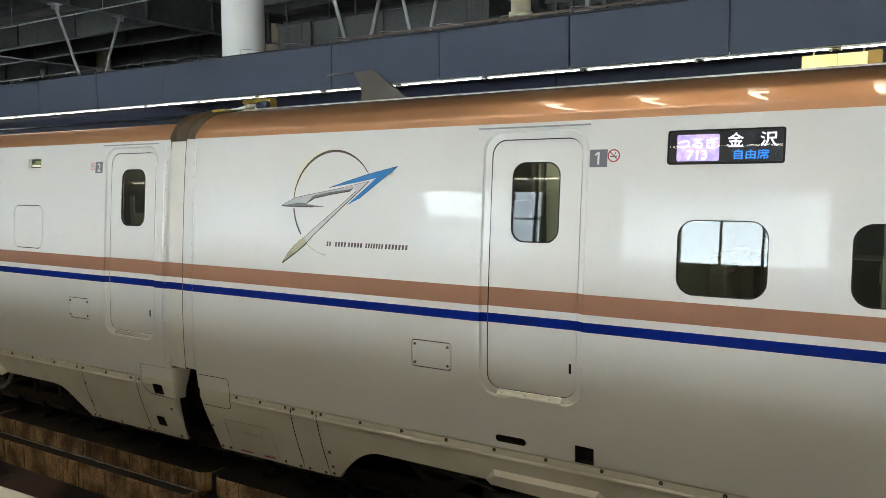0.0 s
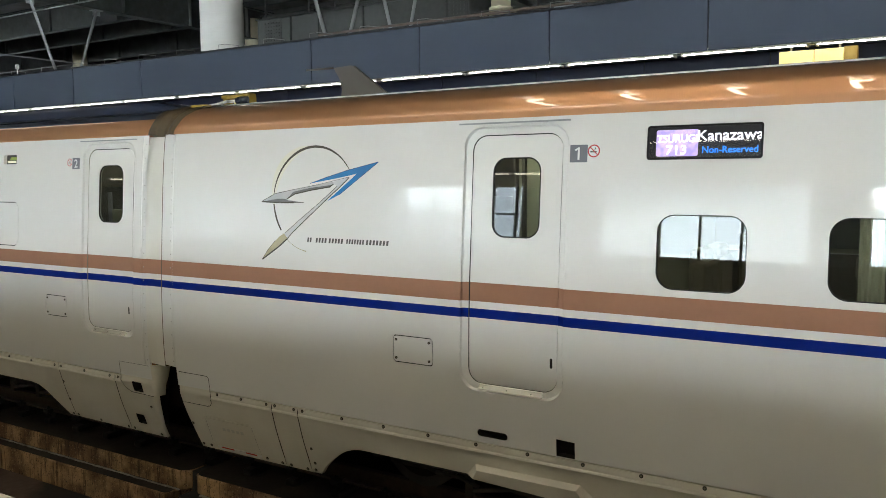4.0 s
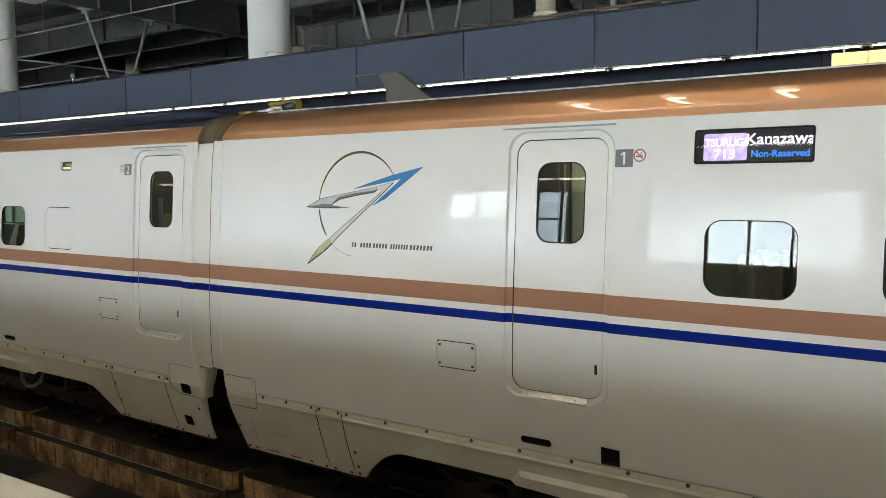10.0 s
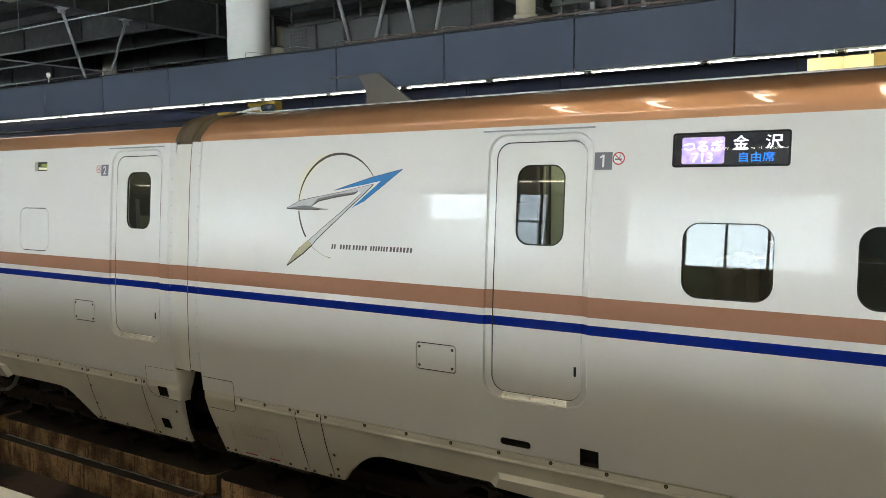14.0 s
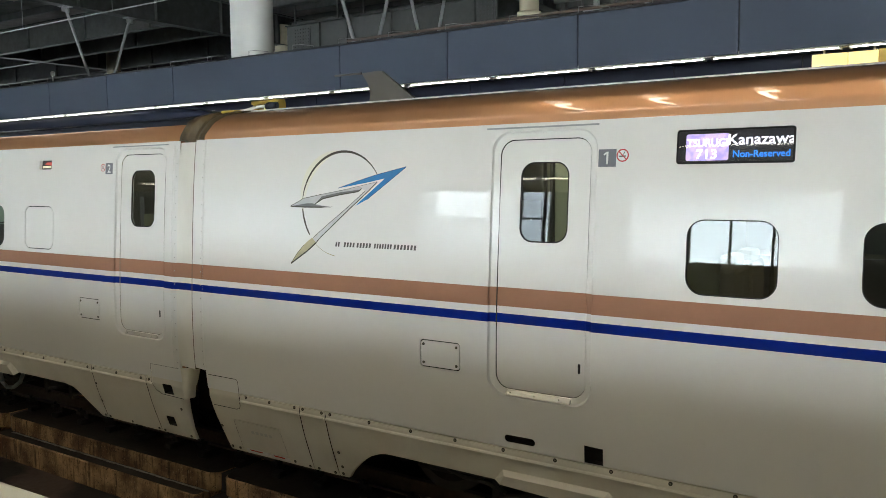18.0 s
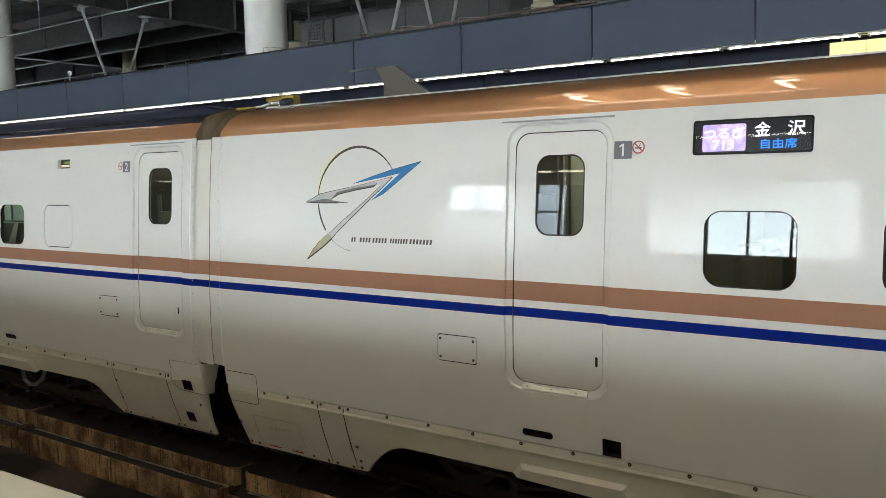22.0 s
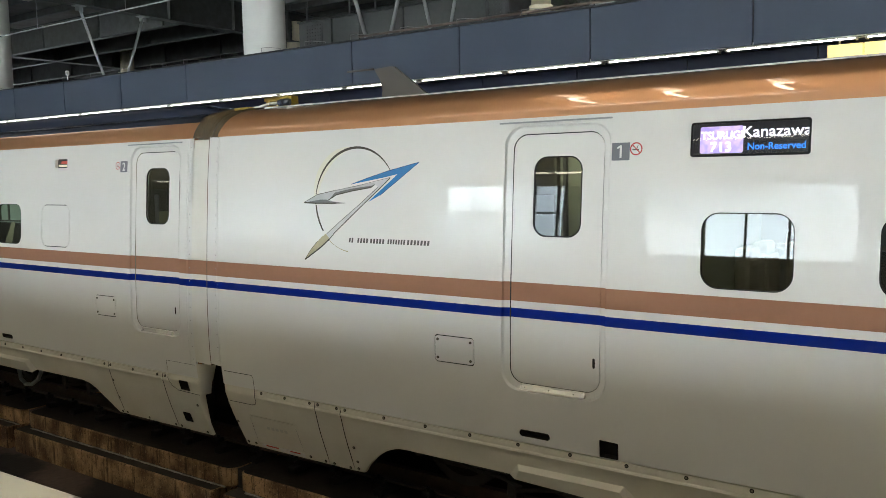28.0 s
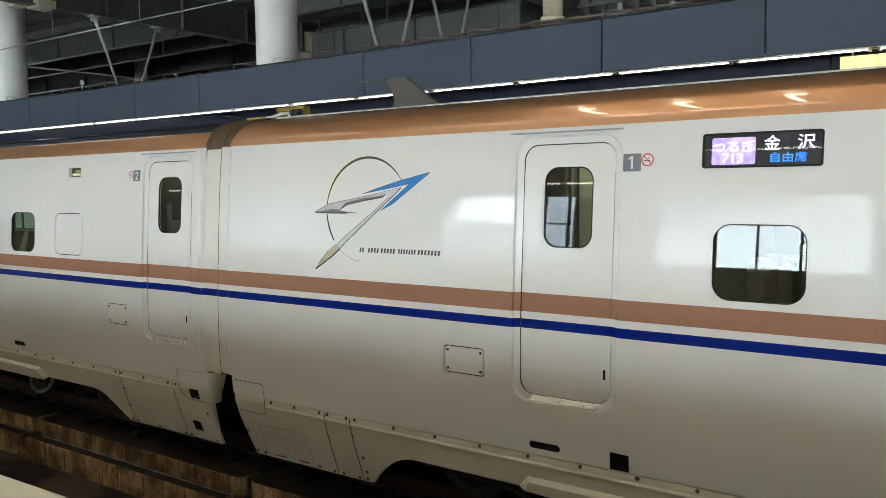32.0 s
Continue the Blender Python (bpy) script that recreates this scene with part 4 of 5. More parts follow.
def side_door(car, x0, x1, handle_x):
    """A plug door in a bevelled recess, with window, sill plate and grip slot; x0..x1 is the recess."""
    outer = rounded(x0, x1, 1.25, 3.243, 0.15, 8, CUTS)
    inner = rounded(x0 + 0.062, x1 - 0.055, 1.305, 3.182, 0.115, 8, CUTS)
    d = skin("door", rounded(x0 + 0.0705, x1 - 0.0595, 1.310, 3.174, 0.108, 8, CUTS), PAINT, car,
             [rounded(x0 + 0.240, x1 - 0.222, 2.42, 3.012, 0.105)], depth=0.031, rim=0.03, label="closed white plug door", paint=stripe)
    middle = rounded(x0 + 0.014, x1 - 0.013, 1.264, 3.229, 0.140, 8, CUTS)
    ring("door_frame", outer, middle, PAINT_EDGE, d, 0.0, 0.017, paint=stripe)
    ring("door_frame", middle, inner, PAINT_EDGE, d, 0.017, 0.029, paint=stripe)
    ring("seal", rounded(x0 + 0.060, x1 - 0.053, 1.303, 3.184, 0.116, 8, CUTS), rounded(x0 + 0.085, x1 - 0.070, 1.322, 3.160, 0.10, 8, CUTS), BLACK, d, 0.040, 0.042)
    wx0, wx1 = x0 + 0.240, x1 - 0.222
    skin("window_gasket", rounded(wx0, wx1, 2.42, 3.012, 0.105), BLACK, d, [rounded(wx0 + 0.01, wx1 - 0.01, 2.43, 3.002, 0.097)], depth=0.034, rim=0.015, hole_rim=0.01)
    p = skin("pane", rounded(wx0 + 0.008, wx1 - 0.008, 2.428, 3.004, 0.098), GLASS, d, depth=0.039, label="tall rounded tinted pane")
    p.visible_shadow = False
    ys = side(1.27)[0]
    bm = bmesh.new()
    vs = [bm.verts.new(p) for p in ((x0 + 0.165, ys - 0.001, 1.264), (x1 - 0.165, ys - 0.001, 1.264), (x1 - 0.165, ys + 0.0145, 1.303), (x0 + 0.165, ys + 0.0145, 1.303),
                                    (x0 + 0.165, ys + 0.03, 1.262), (x1 - 0.165, ys + 0.03, 1.262))]
    for q in ((0, 1, 2, 3), (0, 4, 5, 1), (1, 5, 2), (0, 3, 4)):
        bm.faces.new([vs[i] for i in q])
    sill = part("sill_plate", bm, STEEL, d, "worn stainless sill plate")
    for k in range(3):
        rod_part("screw", (x0 + 0.20 + k * 0.20, ys + 0.006, 1.286), (x0 + 0.20 + k * 0.20, ys + 0.010, 1.280), 0.006, SCREW, sill, n=8)
    skin("grip_slot", rounded(handle_x - 0.010, handle_x + 0.010, 1.489, 1.563, 0.009, 4), BLACK, d, depth=0.0295, label="dark narrow grip slot")
    bead(d, x0 + 0.004, 1.42, 3.08, 0.005, 0.003)
    bead(d, x1 - 0.004, 1.42, 3.08, 0.005, 0.003)
    skin("rain_strip", [(x0 - 0.05, 3.262), (x1 + 0.0, 3.262), (x1 + 0.0, 3.274), (x0 - 0.05, 3.274)], STRUT, d, depth=-0.012, rim=0.014, label="thin grey rain strip")
    return d


def bead(car, x, z0, z1, r, depth, name="edge_bead"):
    """A half-round upright edge along the side, painted with the stripes."""
    zs = sorted([z for z in np.linspace(z0, z1, 18) if all(abs(z - q) > 0.02 for q in STRIPES)] + [q for q in STRIPES if z0 < q < z1])
    bm = bmesh.new()
    rows = [[bm.verts.new((x - r * math.cos(math.pi * k / 8), side(z)[0] + depth - r * math.sin(math.pi * k / 8), z)) for k in range(9)] for z in zs]
    for i in range(len(zs) - 1):
        for k in range(8):
            f = bm.faces.new((rows[i][k], rows[i][k + 1], rows[i + 1][k + 1], rows[i + 1][k]))
            f.material_index = stripe((zs[i] + zs[i + 1]) / 2)
    return part(name, bm, PAINT_EDGE, car, "rounded polished edge", smooth=True)


def hatch(car, x0, x1, z0, z1, screws=True, name="hatch", r=0.03):
    h = skin(name, rounded(x0 + 0.0095, x1 - 0.0095, z0 + 0.0095, z1 - 0.0095, r - 0.007), WHITE, car, depth=0.002, rim=0.02, label="small flush access hatch")
    skin("gap", rounded(x0 - 0.002, x1 + 0.002, z0 - 0.002, z1 + 0.002, r), BLACK, h, depth=0.012)
    if screws:
        for x in (x0 + 0.035, x1 - 0.035):
            for z in (z0 + 0.038, z1 - 0.038):
                screw(h, x, z, 0.011)
    return h


def dark_hole(car, loop, name="opening", depth=0.09):
    """A recess behind an opening in the side."""
    zs = [p[1] for p in loop]
    xs = [p[0] for p in loop]
    y = side(sum(zs) / len(zs))[0]
    bm = box(min(xs) - 0.01, max(xs) + 0.01, y + depth, y + depth + 0.01, min(zs) - 0.01, max(zs) + 0.01)
    hole = part(name, bm, DARK, car, "dark recess behind the side")
    cx, cz = sum(xs) / len(xs), sum(zs) / len(zs)
    inner = [(cx + (x - cx) * 0.985, cz + (z - cz) * 0.985) for x, z in loop]
    ring("liner", inner, inner, DARK, hole, 0.0015, depth)
    return hole


def car_side(car, x0, x1, holes, gap_line=0.84):
    """The upper side above the skirt joint."""
    top = [(x0, gap_line + 0.0035), (x1, gap_line + 0.0035), (x1, 3.30), (x0, 3.30)]
    b = skin("side_body", top, PAINT, car, holes, rim=0.05, hole_rim=0.035, paint=stripe, label="glossy ivory side with copper and deep blue stripes")
    return b


def no_smoking(car, x, z, r=0.048):
    s = skin("no_smoking_mark", disc(x, z, r), SIGN_WHITE, car, depth=-0.0012, label="round no smoking sticker")
    n = 24
    ring("ring", disc(x, z, r, n), disc(x, z, r * 0.80, n), SIGN_RED, s, -0.002, -0.002)
    k = r * 0.6
    strip("bar", (x - k, z + k), (x + k, z - k), r * 0.16, SIGN_RED, s, -0.0024)
    strip("cigarette", (x - k, z - r * 0.12), (x + k * 0.8, z - r * 0.12), r * 0.20, SIGN_BLACK, s, -0.002)
    strip("smoke", (x + k * 0.2, z + r * 0.1), (x + k * 0.5, z + r * 0.55), r * 0.12, SIGN_BLACK, s, -0.002)
    return s


def car_number(car, x0, x1, z0, z1, text):
    p = skin("car_number_plate", rounded(x0, x1, z0, z1, 0.003, 2), SIGN_GREY, car, depth=-0.0012, label="grey plate with a white numeral")
    lettering("numeral", text, 0.125, SIGN_WHITE, p, on_side((x0 + x1) / 2, (z0 + z1) / 2, -0.0022), depth=0.0004, bold=0.001)
    if text == "1":
        xm, zm = (x0 + x1) / 2, (z0 + z1) / 2
        strip("numeral_flag", (xm - 0.026, zm + 0.022), (xm - 0.002, zm + 0.040), 0.011, SIGN_WHITE, p, -0.0024)
    return p


def interior(car, x0, x1):
    """Lining, floor, ceiling and far side of the car's room."""
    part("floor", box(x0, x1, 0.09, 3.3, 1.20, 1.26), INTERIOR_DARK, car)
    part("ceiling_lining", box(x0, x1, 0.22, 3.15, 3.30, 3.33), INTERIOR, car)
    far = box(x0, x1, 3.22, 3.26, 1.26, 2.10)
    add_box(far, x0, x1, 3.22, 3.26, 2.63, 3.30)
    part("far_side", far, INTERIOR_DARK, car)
    part("ceiling_lamp", box(x0 + 0.1, x1 - 0.1, 0.33, 0.43, 3.27, 3.295), CABIN_LIGHT, car, "lit white ceiling lamp strip")
    part("end_wall", box(x0, x0 + 0.03, 0.16, 3.2, 1.26, 3.3), INTERIOR, car)
    part("end_wall", box(x1 - 0.03, x1, 0.16, 3.2, 1.26, 3.3), INTERIOR, car)


def seat(car, x):
    """A pair of seats facing along the car."""
    for y in (0.32, 0.80, 1.95, 2.42):
        s = part("seat", box(x - 0.22, x + 0.24, y, y + 0.44, 1.56, 1.70, 0.03), SEAT, car)
        part("backrest", box(x + 0.20, x + 0.32, y + 0.01, y + 0.43, 1.66, 2.28, 0.04), SEAT, s)
        part("headrest", box(x + 0.185, x + 0.30, y + 0.09, y + 0.35, 2.20, 2.36, 0.03), HEADREST, s)
        part("seat_base", box(x - 0.16, x + 0.16, y + 0.1, y + 0.34, 1.26, 1.56, 0.01), INTERIOR_DARK, s)


def wheel_set(car, x):
    for y in (TRACK_Y[0] - 0.83, TRACK_Y[0] + 0.72):
        w = rod_part("wheel", (x, y, 0.43), (x, y + 0.11, 0.43), 0.43, WHEEL, car, n=36)
        rod_part("hub", (x, y - 0.05, 0.43), (x, y, 0.43), 0.13, DARK, w, n=20)
        rod_part("brake_disc", (x, y - 0.025, 0.43), (x, y - 0.002, 0.43), 0.33, DARK, w, n=32)
    rod_part("axle", (x, TRACK_Y[0] - 0.7, 0.43), (x, TRACK_Y[0] + 0.7, 0.43), 0.08, DARK, car)


def bogie(car, xc):
    b = part("bogie_frame", box(xc - 1.75, xc + 1.75, 0.62, 0.80, 0.42, 0.62, 0.03), BOGIE, car)
    for s in (-1, 1):
        x = xc + s * 1.25
        wheel_set(car, x)
        bm = box(x - 0.20, x + 0.20, 0.60, 0.84, 0.26, 0.58, 0.04)
        part("axle_box", bm, BOGIE, b)
        rod_part("damper", (x + s * 0.35, 0.64, 0.30), (x + s * 0.35, 0.64, 0.62), 0.05, BOGIE, b)
        rod_part("spring", (x - s * 0.45, 0.70, 0.45), (x - s * 0.45, 0.70, 0.75), 0.11, BOGIE, b, n=16)
    for x in (xc - 0.55, xc + 0.2, xc + 0.75):
        part("hanging_bracket", box(x - 0.04, x + 0.04, 0.50, 0.54, 0.16, 0.62, 0.008), BOGIE, b)
        rod_part("hose", (x + 0.04, 0.52, 0.22), (x + 0.42, 0.60, 0.28), 0.022, BOGIE, b, n=8)
    pipe_part("hose", [(xc - 1.05, 0.50, 0.62), (xc - 1.08, 0.47, 0.48), (xc - 1.0, 0.46, 0.38), (xc - 0.85, 0.46, 0.34), (xc - 0.62, 0.47, 0.33), (xc - 0.45, 0.5, 0.27)], 0.017, BOGIE, b, "grey looped hose")
    part("gear_case", box(xc - 0.30, xc + 0.42, 0.75, 1.1, 0.14, 0.52, 0.05), BOGIE, b)
    rod_part("brake_pipe", (xc - 1.2, 0.58, 0.34), (xc + 1.2, 0.58, 0.34), 0.022, BOGIE, b)
    return b


# ---------- leading car with emblem and display
car1 = base("train_car", "ivory high-speed train car with copper roof, copper and blue stripes", "train car", group="coupled train cars")
E1, R1 = -6.33, 18.6
WIN_Z = (2.122, 2.617)
win_x = [-1.591 + 1.04 * k for k in range(18)]
door1 = (-3.090, -2.236)
disp = (-1.682, -0.946, 2.976, 3.203)
openings = [rounded(*door1, 1.25, 3.243, 0.15, 8, CUTS), rounded(*disp, 0.02, 4), rounded(-2.95, -2.69, 0.892, 0.948, 0.027, 6),
            [(-2.297, 0.846), (-2.153, 0.846), (-2.150, 0.972), (-2.293, 0.977)], rounded(-3.713, -3.331, 1.388, 1.613, 0.03)]
openings += [rounded(x - 0.058, x + 0.631, WIN_Z[0] - 0.043, WIN_Z[1] + 0.058, 0.173) for x in win_x]
# corner panel notch and end
car_side(car1, E1, R1, openings)
extrude_profile("roof_shoulder", spline(ROOF), E1 - 0.035, R1, COPPER_ROOF, car1, "glossy copper coloured roof shoulder", lean0=0.56)
extrude_profile("roof_crest", spline(CREST) + [(3.38 - y, z) for y, z in spline(CREST)[::-1]] + [(3.38 - y, z) for y, z in spline(ROOF)[::-1]], E1 + 0.02, R1, NAVY_ROOF, car1)
# Thin rod whose pale paint imitates a highlight along the crest.
rod_part("roof_edge", (E1 + 0.12, 0.615, 3.598), (R1, 0.615, 3.598), 0.009, EDGE, car1, "thin pale rod painted as the roof edge's highlight", n=8)
part("far_body", box(E1, R1, 3.28, 3.36, 0.9, 2.10), WHITE, car1)
for x in win_x:
    rounded_window(car1, x, x + 0.573, *WIN_Z)
side_door(car1, *door1, -2.34)
hatch(car1, -3.713, -3.331, 1.388, 1.613)
dark_hole(car1, openings[2])
dark_hole(car1, openings[3])
car_number(car1, -2.228, -2.098, 2.968, 3.090, "1")
no_smoking(car1, -2.052, 3.045, 0.045)

# skirt pieces of the leading car; each is a plate with its own gaps
SK = 0.833


def skirt(car, loop, label="", holes=()):
    return skin("skirt_panel", loop, SKIRT_PAINT, car, holes, rim=0.04, hole_rim=0.03, label=label or "ivory skirt plate")


def skirt_lip(car, x0, x1):
    """A bevelled drip lip that stands out from the skirt."""
    bm = bmesh.new()
    rows = [[bm.verts.new((x, side(z)[0] - o, z)) for z, o in ((0.787, -0.001), (0.779, 0.006), (0.767, 0.0125), (0.760, 0.0125), (0.756, -0.001))] for x in (x0, x1)]
    for k in range(4):
        bm.faces.new((rows[0][k], rows[1][k], rows[1][k + 1], rows[0][k + 1]))
    for r in rows:
        bm.faces.new(r)
    return part("skirt_lip", bm, SKIRT_PAINT, car, "thin raised lip along the skirt")


def arch(x0, x1, z0, z1, n=10):
    """A quarter curve from (x0, z0) to (x1, z1) that ends level."""
    return [(x0 + (x1 - x0) * k / n, z0 + (z1 - z0) * math.sin(radians(90 * k / n)) ** 0.92) for k in range(n + 1)]


G = 0.0055
corner1 = [(-6.33, 0.985), (-5.90, 0.985), (-5.884, 0.97), (-5.884, 0.72), (-5.90, 0.69), (-5.94, 0.678), (-6.30, 0.678)]
flap = [(-6.035, 0.556), (-5.414, 0.556), (-5.396, 0.245), (-6.034, 0.228)]
skirt(car1, [(-6.30, 0.672), (-5.935, 0.672), (-5.897, 0.685), (-5.878, 0.715), (-5.878, SK), (-5.09 - G, SK), (-5.09 - G, 0.188), (-6.22, 0.188)],
      "ivory end skirt plate with a flush flap", [flap])
skin("skirt_flap", [(-6.029, 0.550), (-5.419, 0.550), (-5.402, 0.250), (-6.029, 0.233)], SKIRT_PAINT, car1, depth=0.001, rim=0.02, label="ivory flap with raised lettering")
skin("flap_gap", [(-6.04, 0.562), (-5.409, 0.562), (-5.39, 0.24), (-6.04, 0.222)], BLACK, car1, depth=0.014)
for k in range(5):
    skin("flap_mark", rounded(-5.83 + 0.06 * k, -5.79 + 0.06 * k, 0.43, 0.462, 0.004, 2), FAINT, car1, depth=-0.0006)
skin("marker_bar", [(-5.985, 0.196), (-5.40, 0.196), (-5.40, 0.240), (-5.985, 0.240)], EDGE, car1, depth=-0.004, rim=0.01, label="pale bar with two red markings")
skin("red_reflector", [(-5.93, 0.222), (-5.76, 0.222), (-5.76, 0.236), (-5.93, 0.236)], RED, car1, depth=-0.006, rim=0.008, label="small red marking")
skin("red_reflector", [(-5.60, 0.222), (-5.46, 0.222), (-5.46, 0.236), (-5.60, 0.236)], RED, car1, depth=-0.006, rim=0.008, label="small red marking")
skirt(car1, [(-5.09 + G, SK), (-4.78 - G, SK), (-4.78 - G, 0.19), (-5.09 + G, 0.19)])
lower = [(-4.78 + G, SK), (-4.78 + G, 0.19), (-4.67, 0.196)] + arch(-4.66, -4.10, 0.215, 0.55)[1:] + [(-3.076, 0.545), (-2.02, 0.545)]
lower += [(-1.2, 0.545), (-0.6, 0.50), (-0.2, 0.30), (0.0, 0.19), (4.0, 0.19), (4.0, SK)]
skirt(car1, lower)
skirt(car1, [(4.0 + G, SK), (4.0 + G, 0.19), (R1, 0.19), (R1, SK)])
for x0, x1 in ((-3.076, -2.02),):
    bm = bmesh.new()
    a = [bm.verts.new((x, side(z)[0] - o, z)) for x, z, o in ((x0, 0.545, 0.0), (x0 + 0.09, 0.65, 0.0), (x1 - 0.10, 0.65, 0.0), (x1 + 0.03, 0.53, 0.0))]
    b = [bm.verts.new((x, side(z)[0] - o, z)) for x, z, o in ((x0 + 0.07, 0.53, 0.05), (x0 + 0.12, 0.615, 0.05), (x1 - 0.12, 0.615, 0.05), (x1 - 0.04, 0.49, 0.05))]
    for k in range(3):
        bm.faces.new((a[k], a[k + 1], b[k + 1], b[k]))
    bm.faces.new(b)
    bm.faces.new((a[3], a[0], b[0], b[3]))
    part("step_fairing", bm, SKIRT_PAINT, car1, "raised ivory step fairing over the bogie")
skin("corner_plate", corner1, SKIRT_PAINT, car1, depth=0.0015, rim=0.03, label="ivory corner cover plate")
for x in (-5.79, -5.477, -5.156, -5.053, -4.824, -4.725, -4.281, -3.843, -3.405, -2.966, -2.529, -2.092, -1.667, -1.24, -0.81, -0.38):
    screw(car1, x, 0.817, 0.0150)
for x, z in ((-6.19, 0.225), (-6.08, 0.225), (-5.33, 0.225), (-5.14, 0.215), (-5.03, 0.215), (-4.83, 0.215), (-4.73, 0.225), (-4.71, 0.45), (-4.715, 0.30), (-6.24, 0.45)):
    screw(car1, x, z, 0.0150)
part("skirt_backing", box(-6.1, -4.9, 0.35, 0.40, 0.25, 1.0), DARK, car1)
part("skirt_backing", box(-4.9, R1, 1.0, 1.05, 0.62, 1.2), DARK, car1)
part("underframe", box(-6.1, R1, 0.12, 3.2, 1.0, 1.18), DARK, car1)
for x0, x1 in ((-5.868, -5.10), (-5.08, -4.79), (-4.77, 3.99), (4.01, R1)):
    skirt_lip(car1, x0, x1)
bogie(car1, -2.75)



def seam(car, pts, w=0.006):
    for a, b in zip(pts, pts[1:]):
        strip("seam", a, b, w, BLACK, car, -0.0012)


seam(car1, [(-6.30, 0.985), (-5.905, 0.985), (-5.886, 0.965), (-5.884, 0.72), (-5.905, 0.688), (-5.95, 0.676), (-6.27, 0.676)])


def end_cap(car, lo, hi, z0, z1, back):
    """The rounded return of a side's end, lo and hi are its outer and inner x at the foot and at the top."""
    bm = bmesh.new()
    rows = []
    for i in range(9):
        z = z0 + (z1 - z0) * i / 8
        y = side(z)[0]
        rows.append([bm.verts.new((lo[0] + (hi[0] - lo[0]) * i / 8 + (lo[1] - lo[0] + (hi[1] - hi[0] - lo[1] + lo[0]) * i / 8) * math.sin(radians(90 * k / 8)), y + (back[0] + (back[1] - back[0]) * i / 8) * (1 - math.cos(radians(90 * k / 8))), z)) for k in range(9)])
    for a, b in zip(rows, rows[1:]):
        for k in range(8):
            bm.faces.new((a[k], a[k + 1], b[k + 1], b[k]))
    return part("end_return", bm, SKIRT_PAINT, car, "rounded ivory end return", smooth=True)


# end pillar with its rivets
skin("end_pillar", [(-6.488, 1.03), (-6.339, 1.02), (-6.339, 3.303), (-6.488, 3.303)], PAINT, car1, depth=0.007, rim=0.12, paint=stripe, label="ivory riveted end pillar")
for k in range(17):
    rivet(car1, -6.365, 1.08 + k * 0.132, 0.006)

# emblem, drawn in plain shapes
EMX, EMZ, EMR = -4.566, 2.690, 0.457
emblem = skin("emblem", [(-5.159, 2.663), (-4.998, 2.734), (-4.798, 2.768), (-4.504, 2.814), (-4.351, 2.838), (-4.346, 2.819), (-4.382, 2.796), (-4.592, 2.767),
                         (-4.773, 2.733), (-4.866, 2.688), (-4.795, 2.673), (-4.668, 2.661), (-5.008, 2.658)],
              EMBLEM_SILVER, car1, depth=-0.0016, label="sweeping arrow emblem in silver, blue and gold")
skin("emblem_shaft", [(-4.351, 2.838), (-4.182, 2.874), (-4.285, 2.79), (-4.455, 2.661), (-4.63, 2.524), (-4.789, 2.4), (-4.844, 2.346), (-4.882, 2.384), (-4.721, 2.503),
                      (-4.499, 2.656), (-4.307, 2.799), (-4.346, 2.819)], EMBLEM_WHITE, emblem, depth=-0.0016, label="pale silver arrow shaft")
skin("emblem_shade", [(-5.150, 2.664), (-4.961, 2.690), (-4.890, 2.690), (-4.845, 2.675), (-4.70, 2.662), (-5.008, 2.659)], EMBLEM_GREY, emblem, depth=-0.0020, label="dark grey shading")
skin("emblem_shade", [(-4.862, 2.690), (-4.773, 2.733), (-4.592, 2.767), (-4.382, 2.796), (-4.356, 2.812), (-4.60, 2.785), (-4.79, 2.752)], EMBLEM_GREY, emblem, depth=-0.0020)
skin("emblem_tip", [(-4.605, 2.822), (-4.418, 2.875), (-4.205, 2.93), (-3.889, 2.995), (-4.077, 2.867), (-4.283, 2.729), (-4.416, 2.67), (-4.16, 2.86), (-4.105, 2.902), (-4.288, 2.87)],
     EMBLEM_BLUE, emblem, depth=-0.0022, label="bright blue arrow tip")
skin("emblem_tail", [(-4.887, 2.387), (-4.844, 2.346), (-4.951, 2.267), (-5.139, 2.151), (-5.072, 2.236), (-4.988, 2.319), (-4.934, 2.363)],
     EMBLEM_GOLD, emblem, depth=-0.0022, label="pale gold arrow tail")


def outline(pts, w, mat=None):
    for a, b in zip(pts, pts[1:]):
        strip("emblem_edge", a, b, w, mat or EMBLEM_DARK, emblem, -0.0026)


outline([(-5.160, 2.662), (-5.008, 2.657), (-4.78, 2.657)], 0.011)
outline([(-4.78, 2.657), (-4.668, 2.661)], 0.005)
outline([(-4.866, 2.686), (-4.773, 2.732), (-4.592, 2.765), (-4.382, 2.794), (-4.346, 2.819)], 0.009)
outline([(-5.159, 2.665), (-4.998, 2.735), (-4.798, 2.769)], 0.005)
outline([(-4.798, 2.769), (-4.504, 2.815), (-4.182, 2.876)], 0.004, EMBLEM_GREY)
outline([(-4.182, 2.872), (-4.285, 2.788), (-4.455, 2.659), (-4.63, 2.522), (-4.789, 2.398), (-4.844, 2.345)], 0.008)
outline([(-4.844, 2.344), (-4.951, 2.265), (-5.139, 2.150)], 0.013)
outline([(-4.307, 2.799), (-4.499, 2.656), (-4.721, 2.503), (-4.880, 2.388)], 0.006, EMBLEM_GREY)
outline([(-5.139, 2.152), (-5.072, 2.238), (-4.988, 2.320)], 0.005)
outline([(-3.889, 2.994), (-4.077, 2.866), (-4.283, 2.728)], 0.005, EMBLEM_NAVY)
